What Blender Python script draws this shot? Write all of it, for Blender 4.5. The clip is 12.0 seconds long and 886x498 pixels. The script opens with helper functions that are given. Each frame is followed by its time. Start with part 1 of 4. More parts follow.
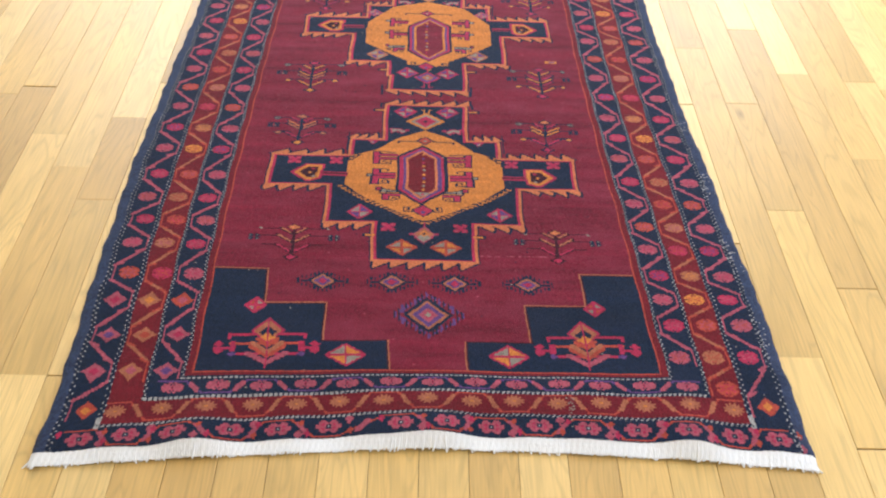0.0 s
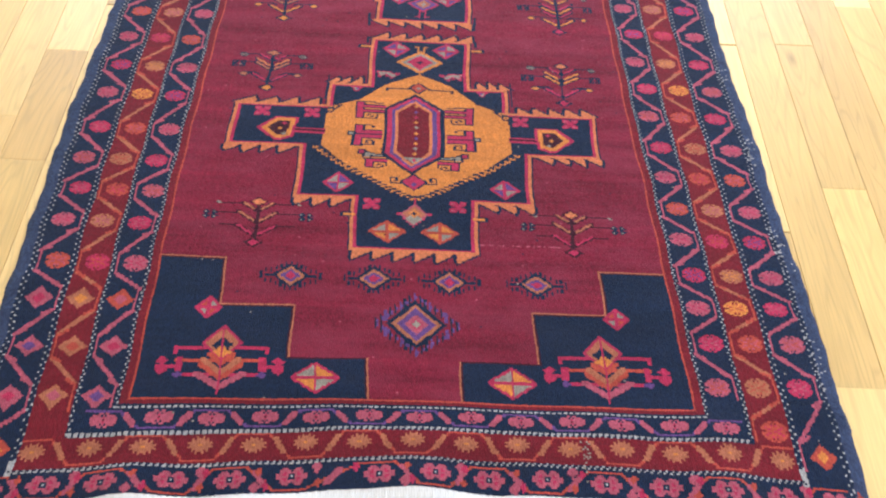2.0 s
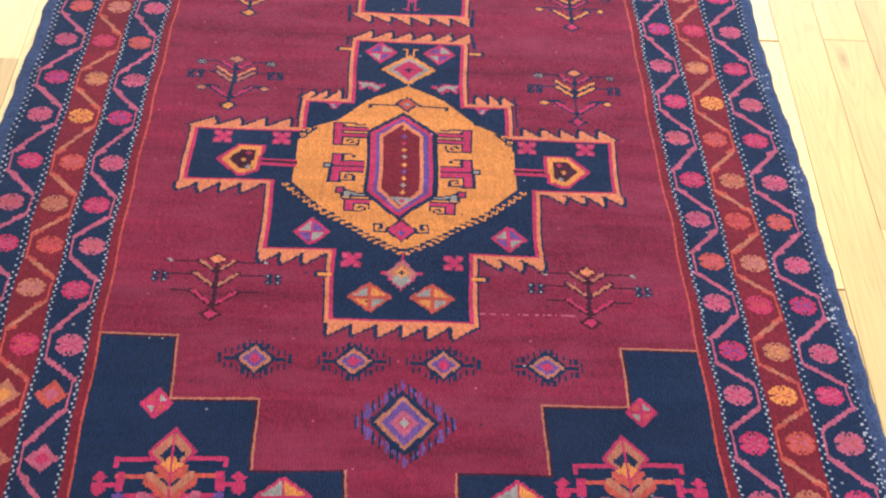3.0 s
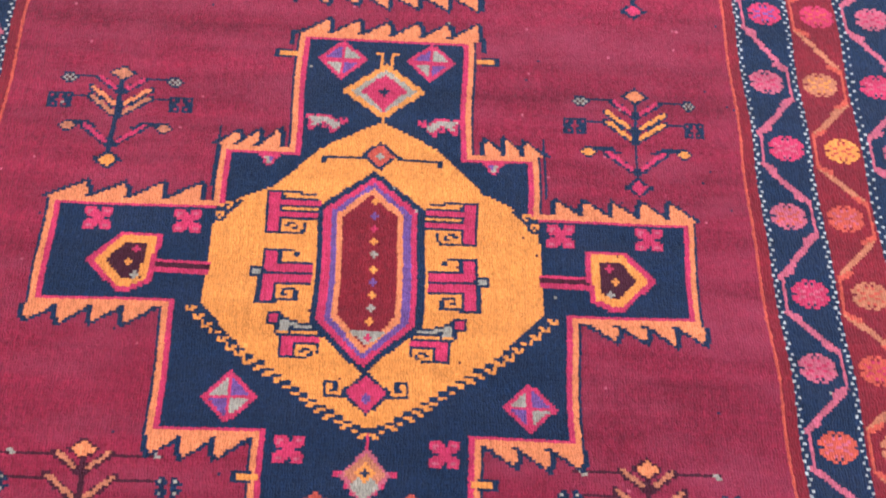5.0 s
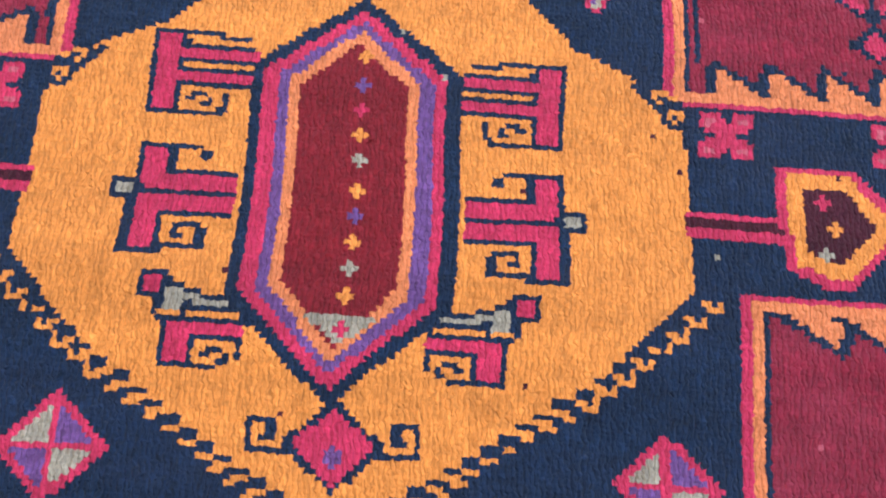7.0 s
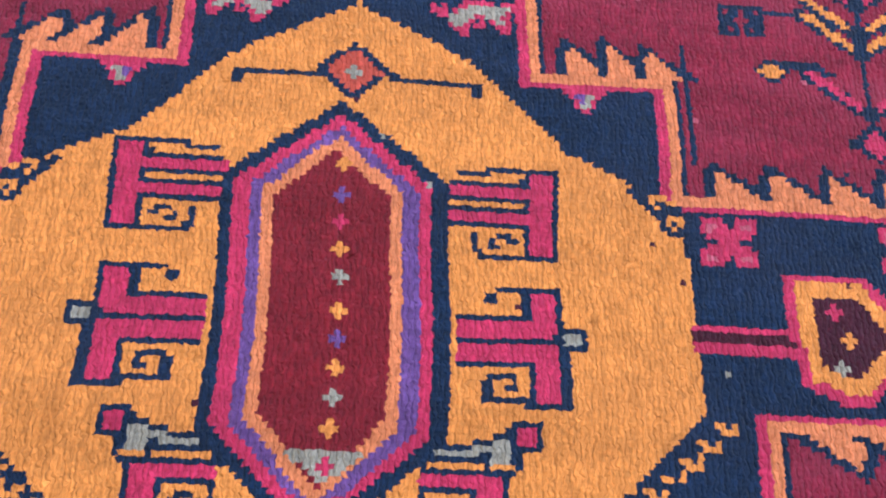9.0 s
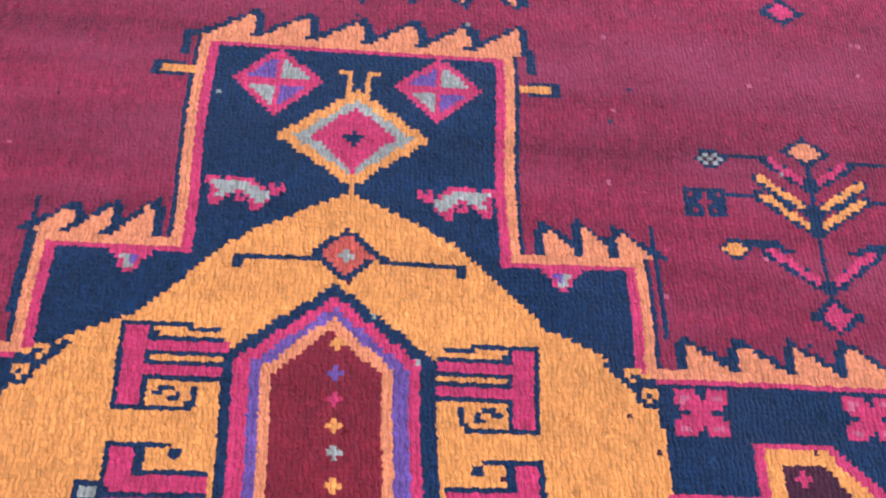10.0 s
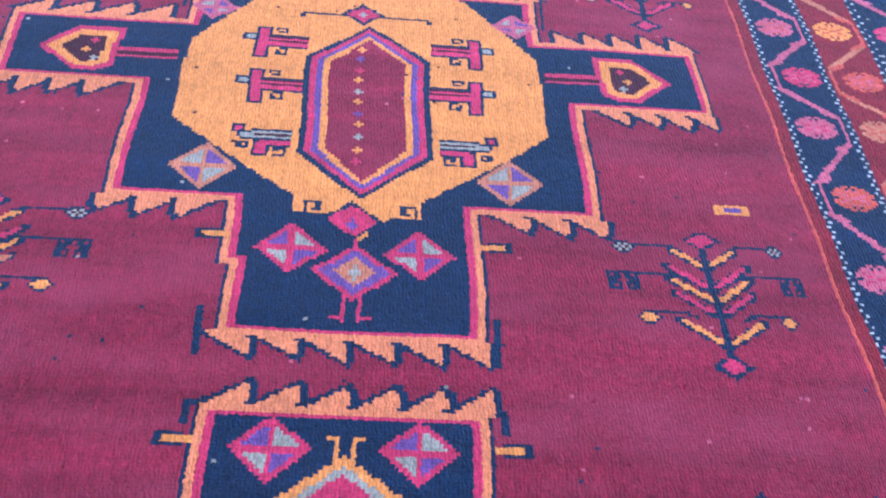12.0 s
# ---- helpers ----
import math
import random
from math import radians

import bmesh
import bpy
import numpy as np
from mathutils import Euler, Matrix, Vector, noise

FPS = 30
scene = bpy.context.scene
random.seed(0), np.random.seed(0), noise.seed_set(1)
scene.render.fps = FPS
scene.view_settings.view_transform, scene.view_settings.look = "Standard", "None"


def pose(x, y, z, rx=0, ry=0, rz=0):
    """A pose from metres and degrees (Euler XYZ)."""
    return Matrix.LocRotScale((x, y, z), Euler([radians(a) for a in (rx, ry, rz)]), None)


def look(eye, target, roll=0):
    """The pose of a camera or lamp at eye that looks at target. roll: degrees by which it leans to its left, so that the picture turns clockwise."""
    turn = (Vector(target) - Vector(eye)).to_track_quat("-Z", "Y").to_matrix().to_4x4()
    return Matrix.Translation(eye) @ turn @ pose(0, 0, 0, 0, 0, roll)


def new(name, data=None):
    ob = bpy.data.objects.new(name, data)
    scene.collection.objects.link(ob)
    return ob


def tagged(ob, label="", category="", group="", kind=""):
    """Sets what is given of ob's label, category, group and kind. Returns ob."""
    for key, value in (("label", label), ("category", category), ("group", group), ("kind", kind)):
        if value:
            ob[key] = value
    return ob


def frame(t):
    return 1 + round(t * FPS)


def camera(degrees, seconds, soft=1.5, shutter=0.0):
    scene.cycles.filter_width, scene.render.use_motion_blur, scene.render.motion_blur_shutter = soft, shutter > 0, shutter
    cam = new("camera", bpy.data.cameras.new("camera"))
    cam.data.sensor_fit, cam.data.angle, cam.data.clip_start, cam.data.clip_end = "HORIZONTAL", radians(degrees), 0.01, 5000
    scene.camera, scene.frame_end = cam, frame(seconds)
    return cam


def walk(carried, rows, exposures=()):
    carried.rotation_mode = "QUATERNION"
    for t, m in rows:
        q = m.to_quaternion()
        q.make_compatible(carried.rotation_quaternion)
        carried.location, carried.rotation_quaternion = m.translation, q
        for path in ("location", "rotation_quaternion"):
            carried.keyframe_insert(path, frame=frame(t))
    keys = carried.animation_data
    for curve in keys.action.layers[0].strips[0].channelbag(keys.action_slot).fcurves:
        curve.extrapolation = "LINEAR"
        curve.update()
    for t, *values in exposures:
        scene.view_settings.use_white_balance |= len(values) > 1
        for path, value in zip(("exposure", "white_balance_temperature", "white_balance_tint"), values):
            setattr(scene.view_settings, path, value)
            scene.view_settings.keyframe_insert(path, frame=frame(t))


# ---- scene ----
cam = camera(43.8, 12.0, soft=2.1, shutter=0.0)
PATH = [
    (0, (-0.003, -1.355, 1.591), (0.035, 0.2, 0.335), 2.2),
    (0.5, (-0.087, -1.313, 1.573), (0.083, 0.226, 0.307), 4.4),
    (1, (-0.106, -1.216, 1.548), (0.049, 0.287, 0.238), 4.1),
    (1.5, (-0.03, -1.039, 1.535), (0.07, 0.39, 0.139), 3.8),
    (2, (0.004, -0.867, 1.508), (0.056, 0.516, 0.064), 4.0),
    (2.5, (-0.001, -0.62, 1.477), (0.041, 0.694, -0.03), 4.5),
    (3, (0.011, -0.422, 1.456), (0.073, 0.813, -0.116), 4.3),
    (3.5, (0.06, -0.195, 1.427), (0.125, 0.937, -0.221), 3.9),
    (3.7, (0.086, -0.11, 1.416), (0.136, 0.99, -0.253), 3.3),
    (5.3, (0.033, 0.495, 1.044), (0.095, 1.205, -0.824), 7.0),
    (5.5, (0.031, 0.563, 0.931), (0.091, 1.194, -0.966), 7.4),
    (6, (0.025, 0.629, 0.713), (0.061, 1.262, -1.183), 5.3),
    (6.5, (0.035, 0.652, 0.641), (0.047, 1.334, -1.239), 4.4),
    (6.7, (0.039, 0.654, 0.626), (0.059, 1.334, -1.254), 5.5),
    (8.3, (0.014, 0.689, 0.533), (0.131, 1.4, -1.333), 11.7),
    (8.5, (0.011, 0.693, 0.539), (0.143, 1.407, -1.325), 12.7),
    (9, (0.009, 0.698, 0.562), (0.154, 1.512, -1.259), 12.2),
    (9.5, (0.011, 0.697, 0.583), (0.156, 1.623, -1.184), 10.7),
    (10, (0.005, 0.699, 0.609), (0.16, 1.738, -1.093), 10.0),
    (10.5, (0.004, 0.703, 0.636), (0.158, 1.859, -0.989), 9.0),
    (11, (0.003, 0.713, 0.651), (0.16, 1.946, -0.915), 8.6),
    (11.5, (0.0, 0.728, 0.679), (0.16, 2.034, -0.827), 8.3),
    (12, (-0.001, 0.731, 0.708), (0.161, 2.123, -0.719), 7.7),
]
EXPOSE = [(0.0, 0.15, 5900, 11), (1.0, 0.2, 5800, 11), (2.0, 0.42, 5600, 12), (2.5, 0.6, 5400, 13), (3.5, 0.72, 5300, 13), (5.5, 1.0, 5490, 10), (6.0, 0.86, 5440, 8),
          (6.5, 0.82, 5440, 7), (8.5, 0.66, 5190, 6), (9.5, 0.72, 4840, 7), (10.5, 0.95, 4590, 9), (11.0, 1.0, 4520, 12), (11.5, 0.96, 4370, 12), (12.0, 0.8, 4270, 13)]
walk(cam, [(t, look(eye, target, roll)) for t, eye, target, roll in PATH], EXPOSE)

# ---------------------------------------------------------------- world and light
world = bpy.data.worlds.new("sky")
world.use_nodes = True
scene.world = world
wn = world.node_tree.nodes
sky = wn.new("ShaderNodeTexSky")
sky.sky_type = "NISHITA"
sky.sun_disc = False
sky.sun_elevation, sky.sun_rotation = radians(40), radians(20)
world.node_tree.links.new(sky.outputs[0], wn["Background"].inputs["Color"])
wn["Background"].inputs["Strength"].default_value = 0.12


def opening_light(name, eye, target, w, h, power, colour):
    lamp = bpy.data.lights.new(name, "AREA")
    lamp.shape, lamp.size, lamp.size_y = "RECTANGLE", w, h
    lamp.energy, lamp.color = power, colour
    ob = new(name, lamp)
    ob.matrix_world = look(eye, target)
    return ob


# daylight in the far window opening; the side lamp is an added, unseen fill
opening_light("daylight_far", (0.0, 4.62, 1.55), (0.0, 0.0, 1.0), 4.6, 1.9, 116.0, (0.95, 0.98, 1.0))
opening_light("side_fill", (2.62, 0.6, 1.55), (-2.0, 0.6, 0.8), 3.0, 1.9, 50.0, (0.95, 0.98, 1.0))

FLOOR_Z = -0.010


# ---------------------------------------------------------------- materials
def material(name):
    m = bpy.data.materials.new(name)
    m.use_nodes = True
    return m, m.node_tree.nodes, m.node_tree.links, m.node_tree.nodes["Principled BSDF"]


def nd(nodes, kind, **sets):
    n = nodes.new(kind)
    for key, value in sets.items():
        n.inputs[key.replace("_", " ")].default_value = value
    return n


def maths(nodes, links, op, a, b):
    n = nodes.new("ShaderNodeMath")
    n.operation = op
    for i, x in enumerate((a, b)):
        if isinstance(x, (int, float)):
            n.inputs[i].default_value = x
        else:
            links.new(x, n.inputs[i])
    return n.outputs[0]


def scaled(nodes, links, vector, x, y, z):
    n = nodes.new("ShaderNodeMapping")
    n.inputs["Scale"].default_value = (x, y, z)
    links.new(vector, n.inputs["Vector"])
    return n.outputs[0]


def wool(name, rgb, spread=0.25, fade=0.10, bands=1.0):
    """Knotted wool: one UV unit is one knot. Dye lots run along the rows, each knot differs a little."""
    m, nodes, links, bsdf = material(name)
    uv = nodes.new("ShaderNodeUVMap").outputs[0]
    cell = nodes.new("ShaderNodeVectorMath")
    cell.operation = "FLOOR"
    links.new(uv, cell.inputs[0])
    white = nodes.new("ShaderNodeTexWhiteNoise")
    white.noise_dimensions = "2D"
    links.new(cell.outputs[0], white.inputs["Vector"])
    dye = nd(nodes, "ShaderNodeTexNoise", Scale=1.0, Detail=3.0, Roughness=0.6)
    links.new(scaled(nodes, links, uv, 0.005, 0.075, 1.0), dye.inputs["Vector"])
    wear = nd(nodes, "ShaderNodeTexNoise", Scale=0.035, Detail=4.0, Roughness=0.6)
    links.new(scaled(nodes, links, uv, 0.55, 1.5, 1.0), wear.inputs["Vector"])
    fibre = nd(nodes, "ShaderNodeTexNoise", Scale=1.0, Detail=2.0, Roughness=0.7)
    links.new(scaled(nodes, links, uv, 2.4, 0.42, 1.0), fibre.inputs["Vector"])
    # brightness of the yarn; fibre noise also paints shade of low gaps in the pile
    a = maths(nodes, links, "MULTIPLY_ADD", white.outputs["Value"], spread)
    a.node.inputs[2].default_value = 1.0 - spread * 0.5
    b = maths(nodes, links, "MULTIPLY_ADD", dye.outputs["Fac"], bands)
    b.node.inputs[2].default_value = 1.0 - 0.5 * bands
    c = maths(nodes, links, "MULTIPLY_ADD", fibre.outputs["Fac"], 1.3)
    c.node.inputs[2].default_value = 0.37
    nap = nd(nodes, "ShaderNodeTexNoise", Scale=1.0, Detail=3.0, Roughness=0.65)
    links.new(scaled(nodes, links, uv, 0.55, 0.10, 1.0), nap.inputs["Vector"])
    d = maths(nodes, links, "MULTIPLY_ADD", nap.outputs["Fac"], 0.8)
    d.node.inputs[2].default_value = 0.6
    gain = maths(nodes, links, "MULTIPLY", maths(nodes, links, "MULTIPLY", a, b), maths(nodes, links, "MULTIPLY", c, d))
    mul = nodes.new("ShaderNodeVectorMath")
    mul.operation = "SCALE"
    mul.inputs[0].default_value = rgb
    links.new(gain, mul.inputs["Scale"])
    # worn tips are paler
    ramp = nodes.new("ShaderNodeMapRange")
    ramp.inputs["From Min"].default_value, ramp.inputs["From Max"].default_value = 0.45, 0.75
    ramp.inputs["To Max"].default_value = fade * 2.0
    links.new(wear.outputs["Fac"], ramp.inputs["Value"])
    mix = nodes.new("ShaderNodeMix")
    mix.data_type = "RGBA"
    links.new(ramp.outputs[0], mix.inputs[0])
    links.new(mul.outputs[0], mix.inputs[6])
    grey = sum(rgb) / 3
    mix.inputs[7].default_value = (1.25 * rgb[0] + 0.02 * grey + 0.024, 1.25 * rgb[1] + 0.02 * grey + 0.017, 1.25 * rgb[2] + 0.02 * grey + 0.024, 1)
    links.new(mix.outputs[2], bsdf.inputs["Base Color"])
    bsdf.inputs["Roughness"].default_value = 0.85
    bsdf.inputs["Specular IOR Level"].default_value = 0.16
    bsdf.inputs["Sheen Weight"].default_value = 0.05
    bsdf.inputs["Sheen Roughness"].default_value = 0.45
    # rows of knots with shallow furrows between them, never quite straight
    wob = nd(nodes, "ShaderNodeTexNoise", Scale=0.35, Detail=2.0)
    links.new(uv, wob.inputs["Vector"])
    jig = nodes.new("ShaderNodeVectorMath")
    jig.operation = "MULTIPLY_ADD"
    links.new(wob.outputs["Color"], jig.inputs[0])
    jig.inputs[1].default_value = (1.8, 0.9, 0.0)
    links.new(uv, jig.inputs[2])
    sep = nodes.new("ShaderNodeSeparateXYZ")
    links.new(jig.outputs[0], sep.inputs[0])
    px = maths(nodes, links, "ABSOLUTE", maths(nodes, links, "SINE", maths(nodes, links, "MULTIPLY", sep.outputs["X"], math.pi), 0.0), 0.0)
    py = maths(nodes, links, "ABSOLUTE", maths(nodes, links, "SINE", maths(nodes, links, "MULTIPLY", sep.outputs["Y"], math.pi), 0.0), 0.0)
    tuft = maths(nodes, links, "ADD", maths(nodes, links, "MULTIPLY", maths(nodes, links, "POWER", px, 0.45), 0.9), maths(nodes, links, "MULTIPLY", maths(nodes, links, "POWER", py, 0.6), 0.16))
    high = maths(nodes, links, "ADD", tuft, maths(nodes, links, "MULTIPLY", fibre.outputs["Fac"], 1.3))
    bump = nodes.new("ShaderNodeBump")
    bump.inputs["Strength"].default_value = 0.8
    bump.inputs["Distance"].default_value = 0.0017
    links.new(high, bump.inputs["Height"])
    links.new(bump.outputs[0], bsdf.inputs["Normal"])
    return m


def oak():
    m, nodes, links, bsdf = material("oiled_oak")
    co = nodes.new("ShaderNodeTexCoord").outputs["Object"]
    info = nodes.new("ShaderNodeObjectInfo")
    shift = nodes.new("ShaderNodeVectorMath")
    shift.operation = "MULTIPLY_ADD"
    links.new(info.outputs["Random"], shift.inputs[0])
    shift.inputs[1].default_value = (37.0, 53.0, 11.0)
    links.new(co, shift.inputs[2])
    v = shift.outputs[0]
    broad = nd(nodes, "ShaderNodeTexNoise", Scale=1.0, Detail=2.0, Distortion=0.6)
    links.new(scaled(nodes, links, v, 12.0, 1.2, 1.0), broad.inputs["Vector"])
    # growth rings: contour lines of a slow noise give the arched grain
    rings = maths(nodes, links, "SINE", maths(nodes, links, "MULTIPLY", broad.outputs["Fac"], 95.0), 0.0)
    fine = nd(nodes, "ShaderNodeTexNoise", Scale=1.0, Detail=4.0, Roughness=0.7)
    links.new(scaled(nodes, links, v, 260.0, 7.0, 1.0), fine.inputs["Vector"])
    blot = nd(nodes, "ShaderNodeTexNoise", Scale=1.0, Detail=3.0)
    links.new(scaled(nodes, links, v, 6.0, 2.2, 1.0), blot.inputs["Vector"])
    knot = nd(nodes, "ShaderNodeTexVoronoi", Scale=1.0)
    links.new(scaled(nodes, links, v, 5.0, 1.6, 1.0), knot.inputs["Vector"])
    tone = nodes.new("ShaderNodeValToRGB")
    tone.color_ramp.elements[0].color = (0.57, 0.355, 0.110, 1)
    tone.color_ramp.elements[1].color = (0.86, 0.605, 0.235, 1)
    mid = tone.color_ramp.elements.new(0.5)
    mid.color = (0.75, 0.492, 0.156, 1)
    links.new(info.outputs["Random"], tone.inputs["Fac"])
    line = maths(nodes, links, "POWER", maths(nodes, links, "MULTIPLY_ADD", rings, 0.5), 5.0)
    line.node.inputs[0].links[0].from_node.inputs[2].default_value = 0.5
    g1 = maths(nodes, links, "MULTIPLY_ADD", line, -0.12)
    g1.node.inputs[2].default_value = 1.04
    g2 = maths(nodes, links, "MULTIPLY_ADD", fine.outputs["Fac"], 0.5)
    g2.node.inputs[2].default_value = 0.75
    g3 = maths(nodes, links, "MULTIPLY_ADD", blot.outputs["Fac"], 0.5)
    g3.node.inputs[2].default_value = 0.75
    spot = nodes.new("ShaderNodeMapRange")
    spot.inputs["From Min"].default_value, spot.inputs["From Max"].default_value = 0.0, 0.07
    spot.inputs["To Min"].default_value = 0.55
    links.new(knot.outputs["Distance"], spot.inputs["Value"])
    gain = maths(nodes, links, "MULTIPLY", maths(nodes, links, "MULTIPLY", g1, g2), maths(nodes, links, "MULTIPLY", g3, spot.outputs[0]))
    mul = nodes.new("ShaderNodeVectorMath")
    mul.operation = "SCALE"
    links.new(tone.outputs[0], mul.inputs[0])
    links.new(gain, mul.inputs["Scale"])
    links.new(mul.outputs[0], bsdf.inputs["Base Color"])
    rough = maths(nodes, links, "MULTIPLY_ADD", blot.outputs["Fac"], 0.16)
    rough.node.inputs[2].default_value = 0.36
    links.new(rough, bsdf.inputs["Roughness"])
    bsdf.inputs["Coat Weight"].default_value = 0.10
    bsdf.inputs["Coat Roughness"].default_value = 0.42
    bump = nodes.new("ShaderNodeBump")
    bump.inputs["Strength"].default_value, bump.inputs["Distance"].default_value = 0.25, 0.0006
    links.new(fine.outputs["Fac"], bump.inputs["Height"])
    links.new(bump.outputs[0], bsdf.inputs["Normal"])
    return m


def plain(name, rgb, rough=0.7, grain=0.06, size=40.0):
    m, nodes, links, bsdf = material(name)
    co = nodes.new("ShaderNodeTexCoord").outputs["Object"]
    n = nd(nodes, "ShaderNodeTexNoise", Scale=size, Detail=4.0)
    links.new(co, n.inputs["Vector"])
    big = nd(nodes, "ShaderNodeTexNoise", Scale=size * 0.04, Detail=2.0)
    links.new(co, big.inputs["Vector"])
    s = maths(nodes, links, "ADD", n.outputs["Fac"], big.outputs["Fac"])
    g = maths(nodes, links, "MULTIPLY_ADD", s, grain)
    g.node.inputs[2].default_value = 1.0 - grain
    mul = nodes.new("ShaderNodeVectorMath")
    mul.operation = "SCALE"
    mul.inputs[0].default_value = rgb
    links.new(g, mul.inputs["Scale"])
    links.new(mul.outputs[0], bsdf.inputs["Base Color"])
    bsdf.inputs["Roughness"].default_value = rough
    bump = nodes.new("ShaderNodeBump")
    bump.inputs["Strength"].default_value, bump.inputs["Distance"].default_value = 0.15, 0.001
    links.new(n.outputs["Fac"], bump.inputs["Height"])
    links.new(bump.outputs[0], bsdf.inputs["Normal"])
    return m


OAK = oak()
WALL = plain("white_wall_paint", (0.78, 0.77, 0.74), 0.8, 0.05)
JOINT = plain("brown_joint", (0.24, 0.14, 0.055), 0.9)
COTTON = plain("white_cotton", (0.95, 0.95, 0.95), 0.9, 0.04, 300.0)
BACK = plain("rug_backing", (0.10, 0.04, 0.05), 0.95)

# yarns of the rug, in the order of their letters
YARN = "rnopvgmwibydsc"
YARNS = [
    wool("yarn_madder_red", (0.180, 0.0102, 0.0290), 0.30, 0.40, 1.5),
    wool("yarn_indigo", (0.0060, 0.0150, 0.0420), 0.50, 0.10),
    wool("yarn_orange", (0.60, 0.208, 0.041), 0.20, 0.06, 0.7),
    wool("yarn_pink", (0.41, 0.023, 0.074), 0.28, 0.08),
    wool("yarn_violet", (0.118, 0.052, 0.185), 0.32, 0.08),
    wool("yarn_grey", (0.27, 0.235, 0.19), 0.30, 0.05),
    wool("yarn_dark_maroon", (0.042, 0.005, 0.014), 0.30, 0.08),
    wool("yarn_white", (0.36, 0.35, 0.34), 0.35, 0.0),
    wool("yarn_border_red", (0.155, 0.0075, 0.0150), 0.26, 0.08),
    wool("yarn_brick_orange", (0.42, 0.062, 0.038), 0.25, 0.08),
    wool("yarn_tan", (0.39, 0.130, 0.066), 0.25, 0.08),
    wool("yarn_dusty_rose", (0.39, 0.080, 0.118), 0.30, 0.08),
    wool("yarn_blue_selvedge", (0.034, 0.050, 0.105), 0.60, 0.12),
    wool("yarn_coral", (0.57, 0.172, 0.066), 0.24, 0.06, 0.7),
]


# ---------------------------------------------------------------- mesh helpers
def part(name, bm, mat, parent, label=""):
    me = bpy.data.meshes.new(name)
    bm.to_mesh(me)
    bm.free()
    me.materials.append(mat)
    ob = new(name, me)
    ob.parent = parent
    return tagged(ob, label)


def box(bm, x0, y0, z0, x1, y1, z1):
    m = Matrix.Translation(((x0 + x1) / 2, (y0 + y1) / 2, (z0 + z1) / 2)) @ Matrix.Diagonal((x1 - x0, y1 - y0, z1 - z0, 1))
    return bmesh.ops.create_cube(bm, size=1.0, matrix=m)["verts"]


# ---------------------------------------------------------------- room shell
X0, X1, Y0, Y1, TOP = -2.6, 2.6, -2.4, 4.6, 2.6


def wall(name, boxes, label):
    bm = bmesh.new()
    for b in boxes:
        box(bm, *b)
    ob = part(name, bm, WALL, None)
    return tagged(ob, label, "wall", kind="structure")


Z = FLOOR_Z - 0.02
wall("wall_north", [(X0 - .15, Y1, Z, -2.3, Y1 + .15, TOP), (2.3, Y1, Z, X1 + .15, Y1 + .15, TOP),
                    (-2.3, Y1, Z, 2.3, Y1 + .15, 0.6), (-2.3, Y1, 2.5, 2.3, Y1 + .15, TOP)], "plain white wall with a wide window opening")
# the east opening is unseen, added so fill light can enter from the right
wall("wall_east", [(X1, Y0, Z, X1 + .15, -0.9, TOP), (X1, 2.1, Z, X1 + .15, Y1, TOP),
                   (X1, -0.9, Z, X1 + .15, 2.1, 0.6), (X1, -0.9, 2.5, X1 + .15, 2.1, TOP)], "plain white side wall with a window opening")
wall("wall_west", [(X0 - .15, Y0, Z, X0, Y1, TOP)], "plain white painted side wall")
wall("wall_south", [(X0 - .15, Y0 - .15, Z, X1 + .15, Y0, TOP)], "plain white painted wall behind the rug")
bm = bmesh.new()
box(bm, X0 - .15, Y0 - .15, TOP, X1 + .15, Y1 + .15, TOP + 0.12)
tagged(part("ceiling", bm, WALL, None), "plain white painted ceiling", "ceiling", kind="structure")

# ---------------------------------------------------------------- the rug
SPREAD = 1.065
KU, KV = 0.0031, 0.0033
U_END, V0, V1 = 0.678, 0.073, 2.48
NU, NV = round(2 * U_END / KU), round((V1 - V0) / KV)
UC = -U_END + (np.arange(NU) + 0.5) * (2 * U_END / NU)
VC = V0 + (np.arange(NV) + 0.5) * ((V1 - V0) / NV)
colour = np.zeros((NV, NU), np.int8)
belongs = np.zeros((NV, NU), np.int16)
PARTS = [("field", -1, "madder red wool field with faded dye bands")]
current = 0


def begin(name, label="", parent=-1):
    """Knots painted from now on belong to this part."""
    global current
    PARTS.append((name, parent, label))
    current = len(PARTS) - 1
    return current


def stay(index):
    global current
    current = index


def paint(mask, letter, rows=slice(None), cols=slice(None)):
    colour[rows, cols][mask] = YARN.index(letter)
    belongs[rows, cols][mask] = current


def window(u0, v0, u1, v1):
    i0, i1 = np.searchsorted(UC, [u0, u1])
    j0, j1 = np.searchsorted(VC, [v0, v1])
    return slice(j0, j1), slice(i0, i1)


def rect(u0, v0, u1, v1, letter):
    r, c = window(min(u0, u1), min(v0, v1), max(u0, u1), max(v0, v1))
    colour[r, c] = YARN.index(letter)
    belongs[r, c] = current


def inside(points, r, c):
    uu, vv = np.meshgrid(UC[c], VC[r])
    hit = np.zeros(uu.shape, bool)
    for (a, b), (p, q) in zip(points, points[1:] + points[:1]):
        if b != q:
            hit ^= ((vv < b) != (vv < q)) & (uu < (p - a) * (vv - b) / (q - b) + a)
    return hit


def poly(points, letter):
    us, vs = [p[0] for p in points], [p[1] for p in points]
    r, c = window(min(us) - .01, min(vs) - .01, max(us) + .01, max(vs) + .01)
    paint(inside(points, r, c), letter, r, c)


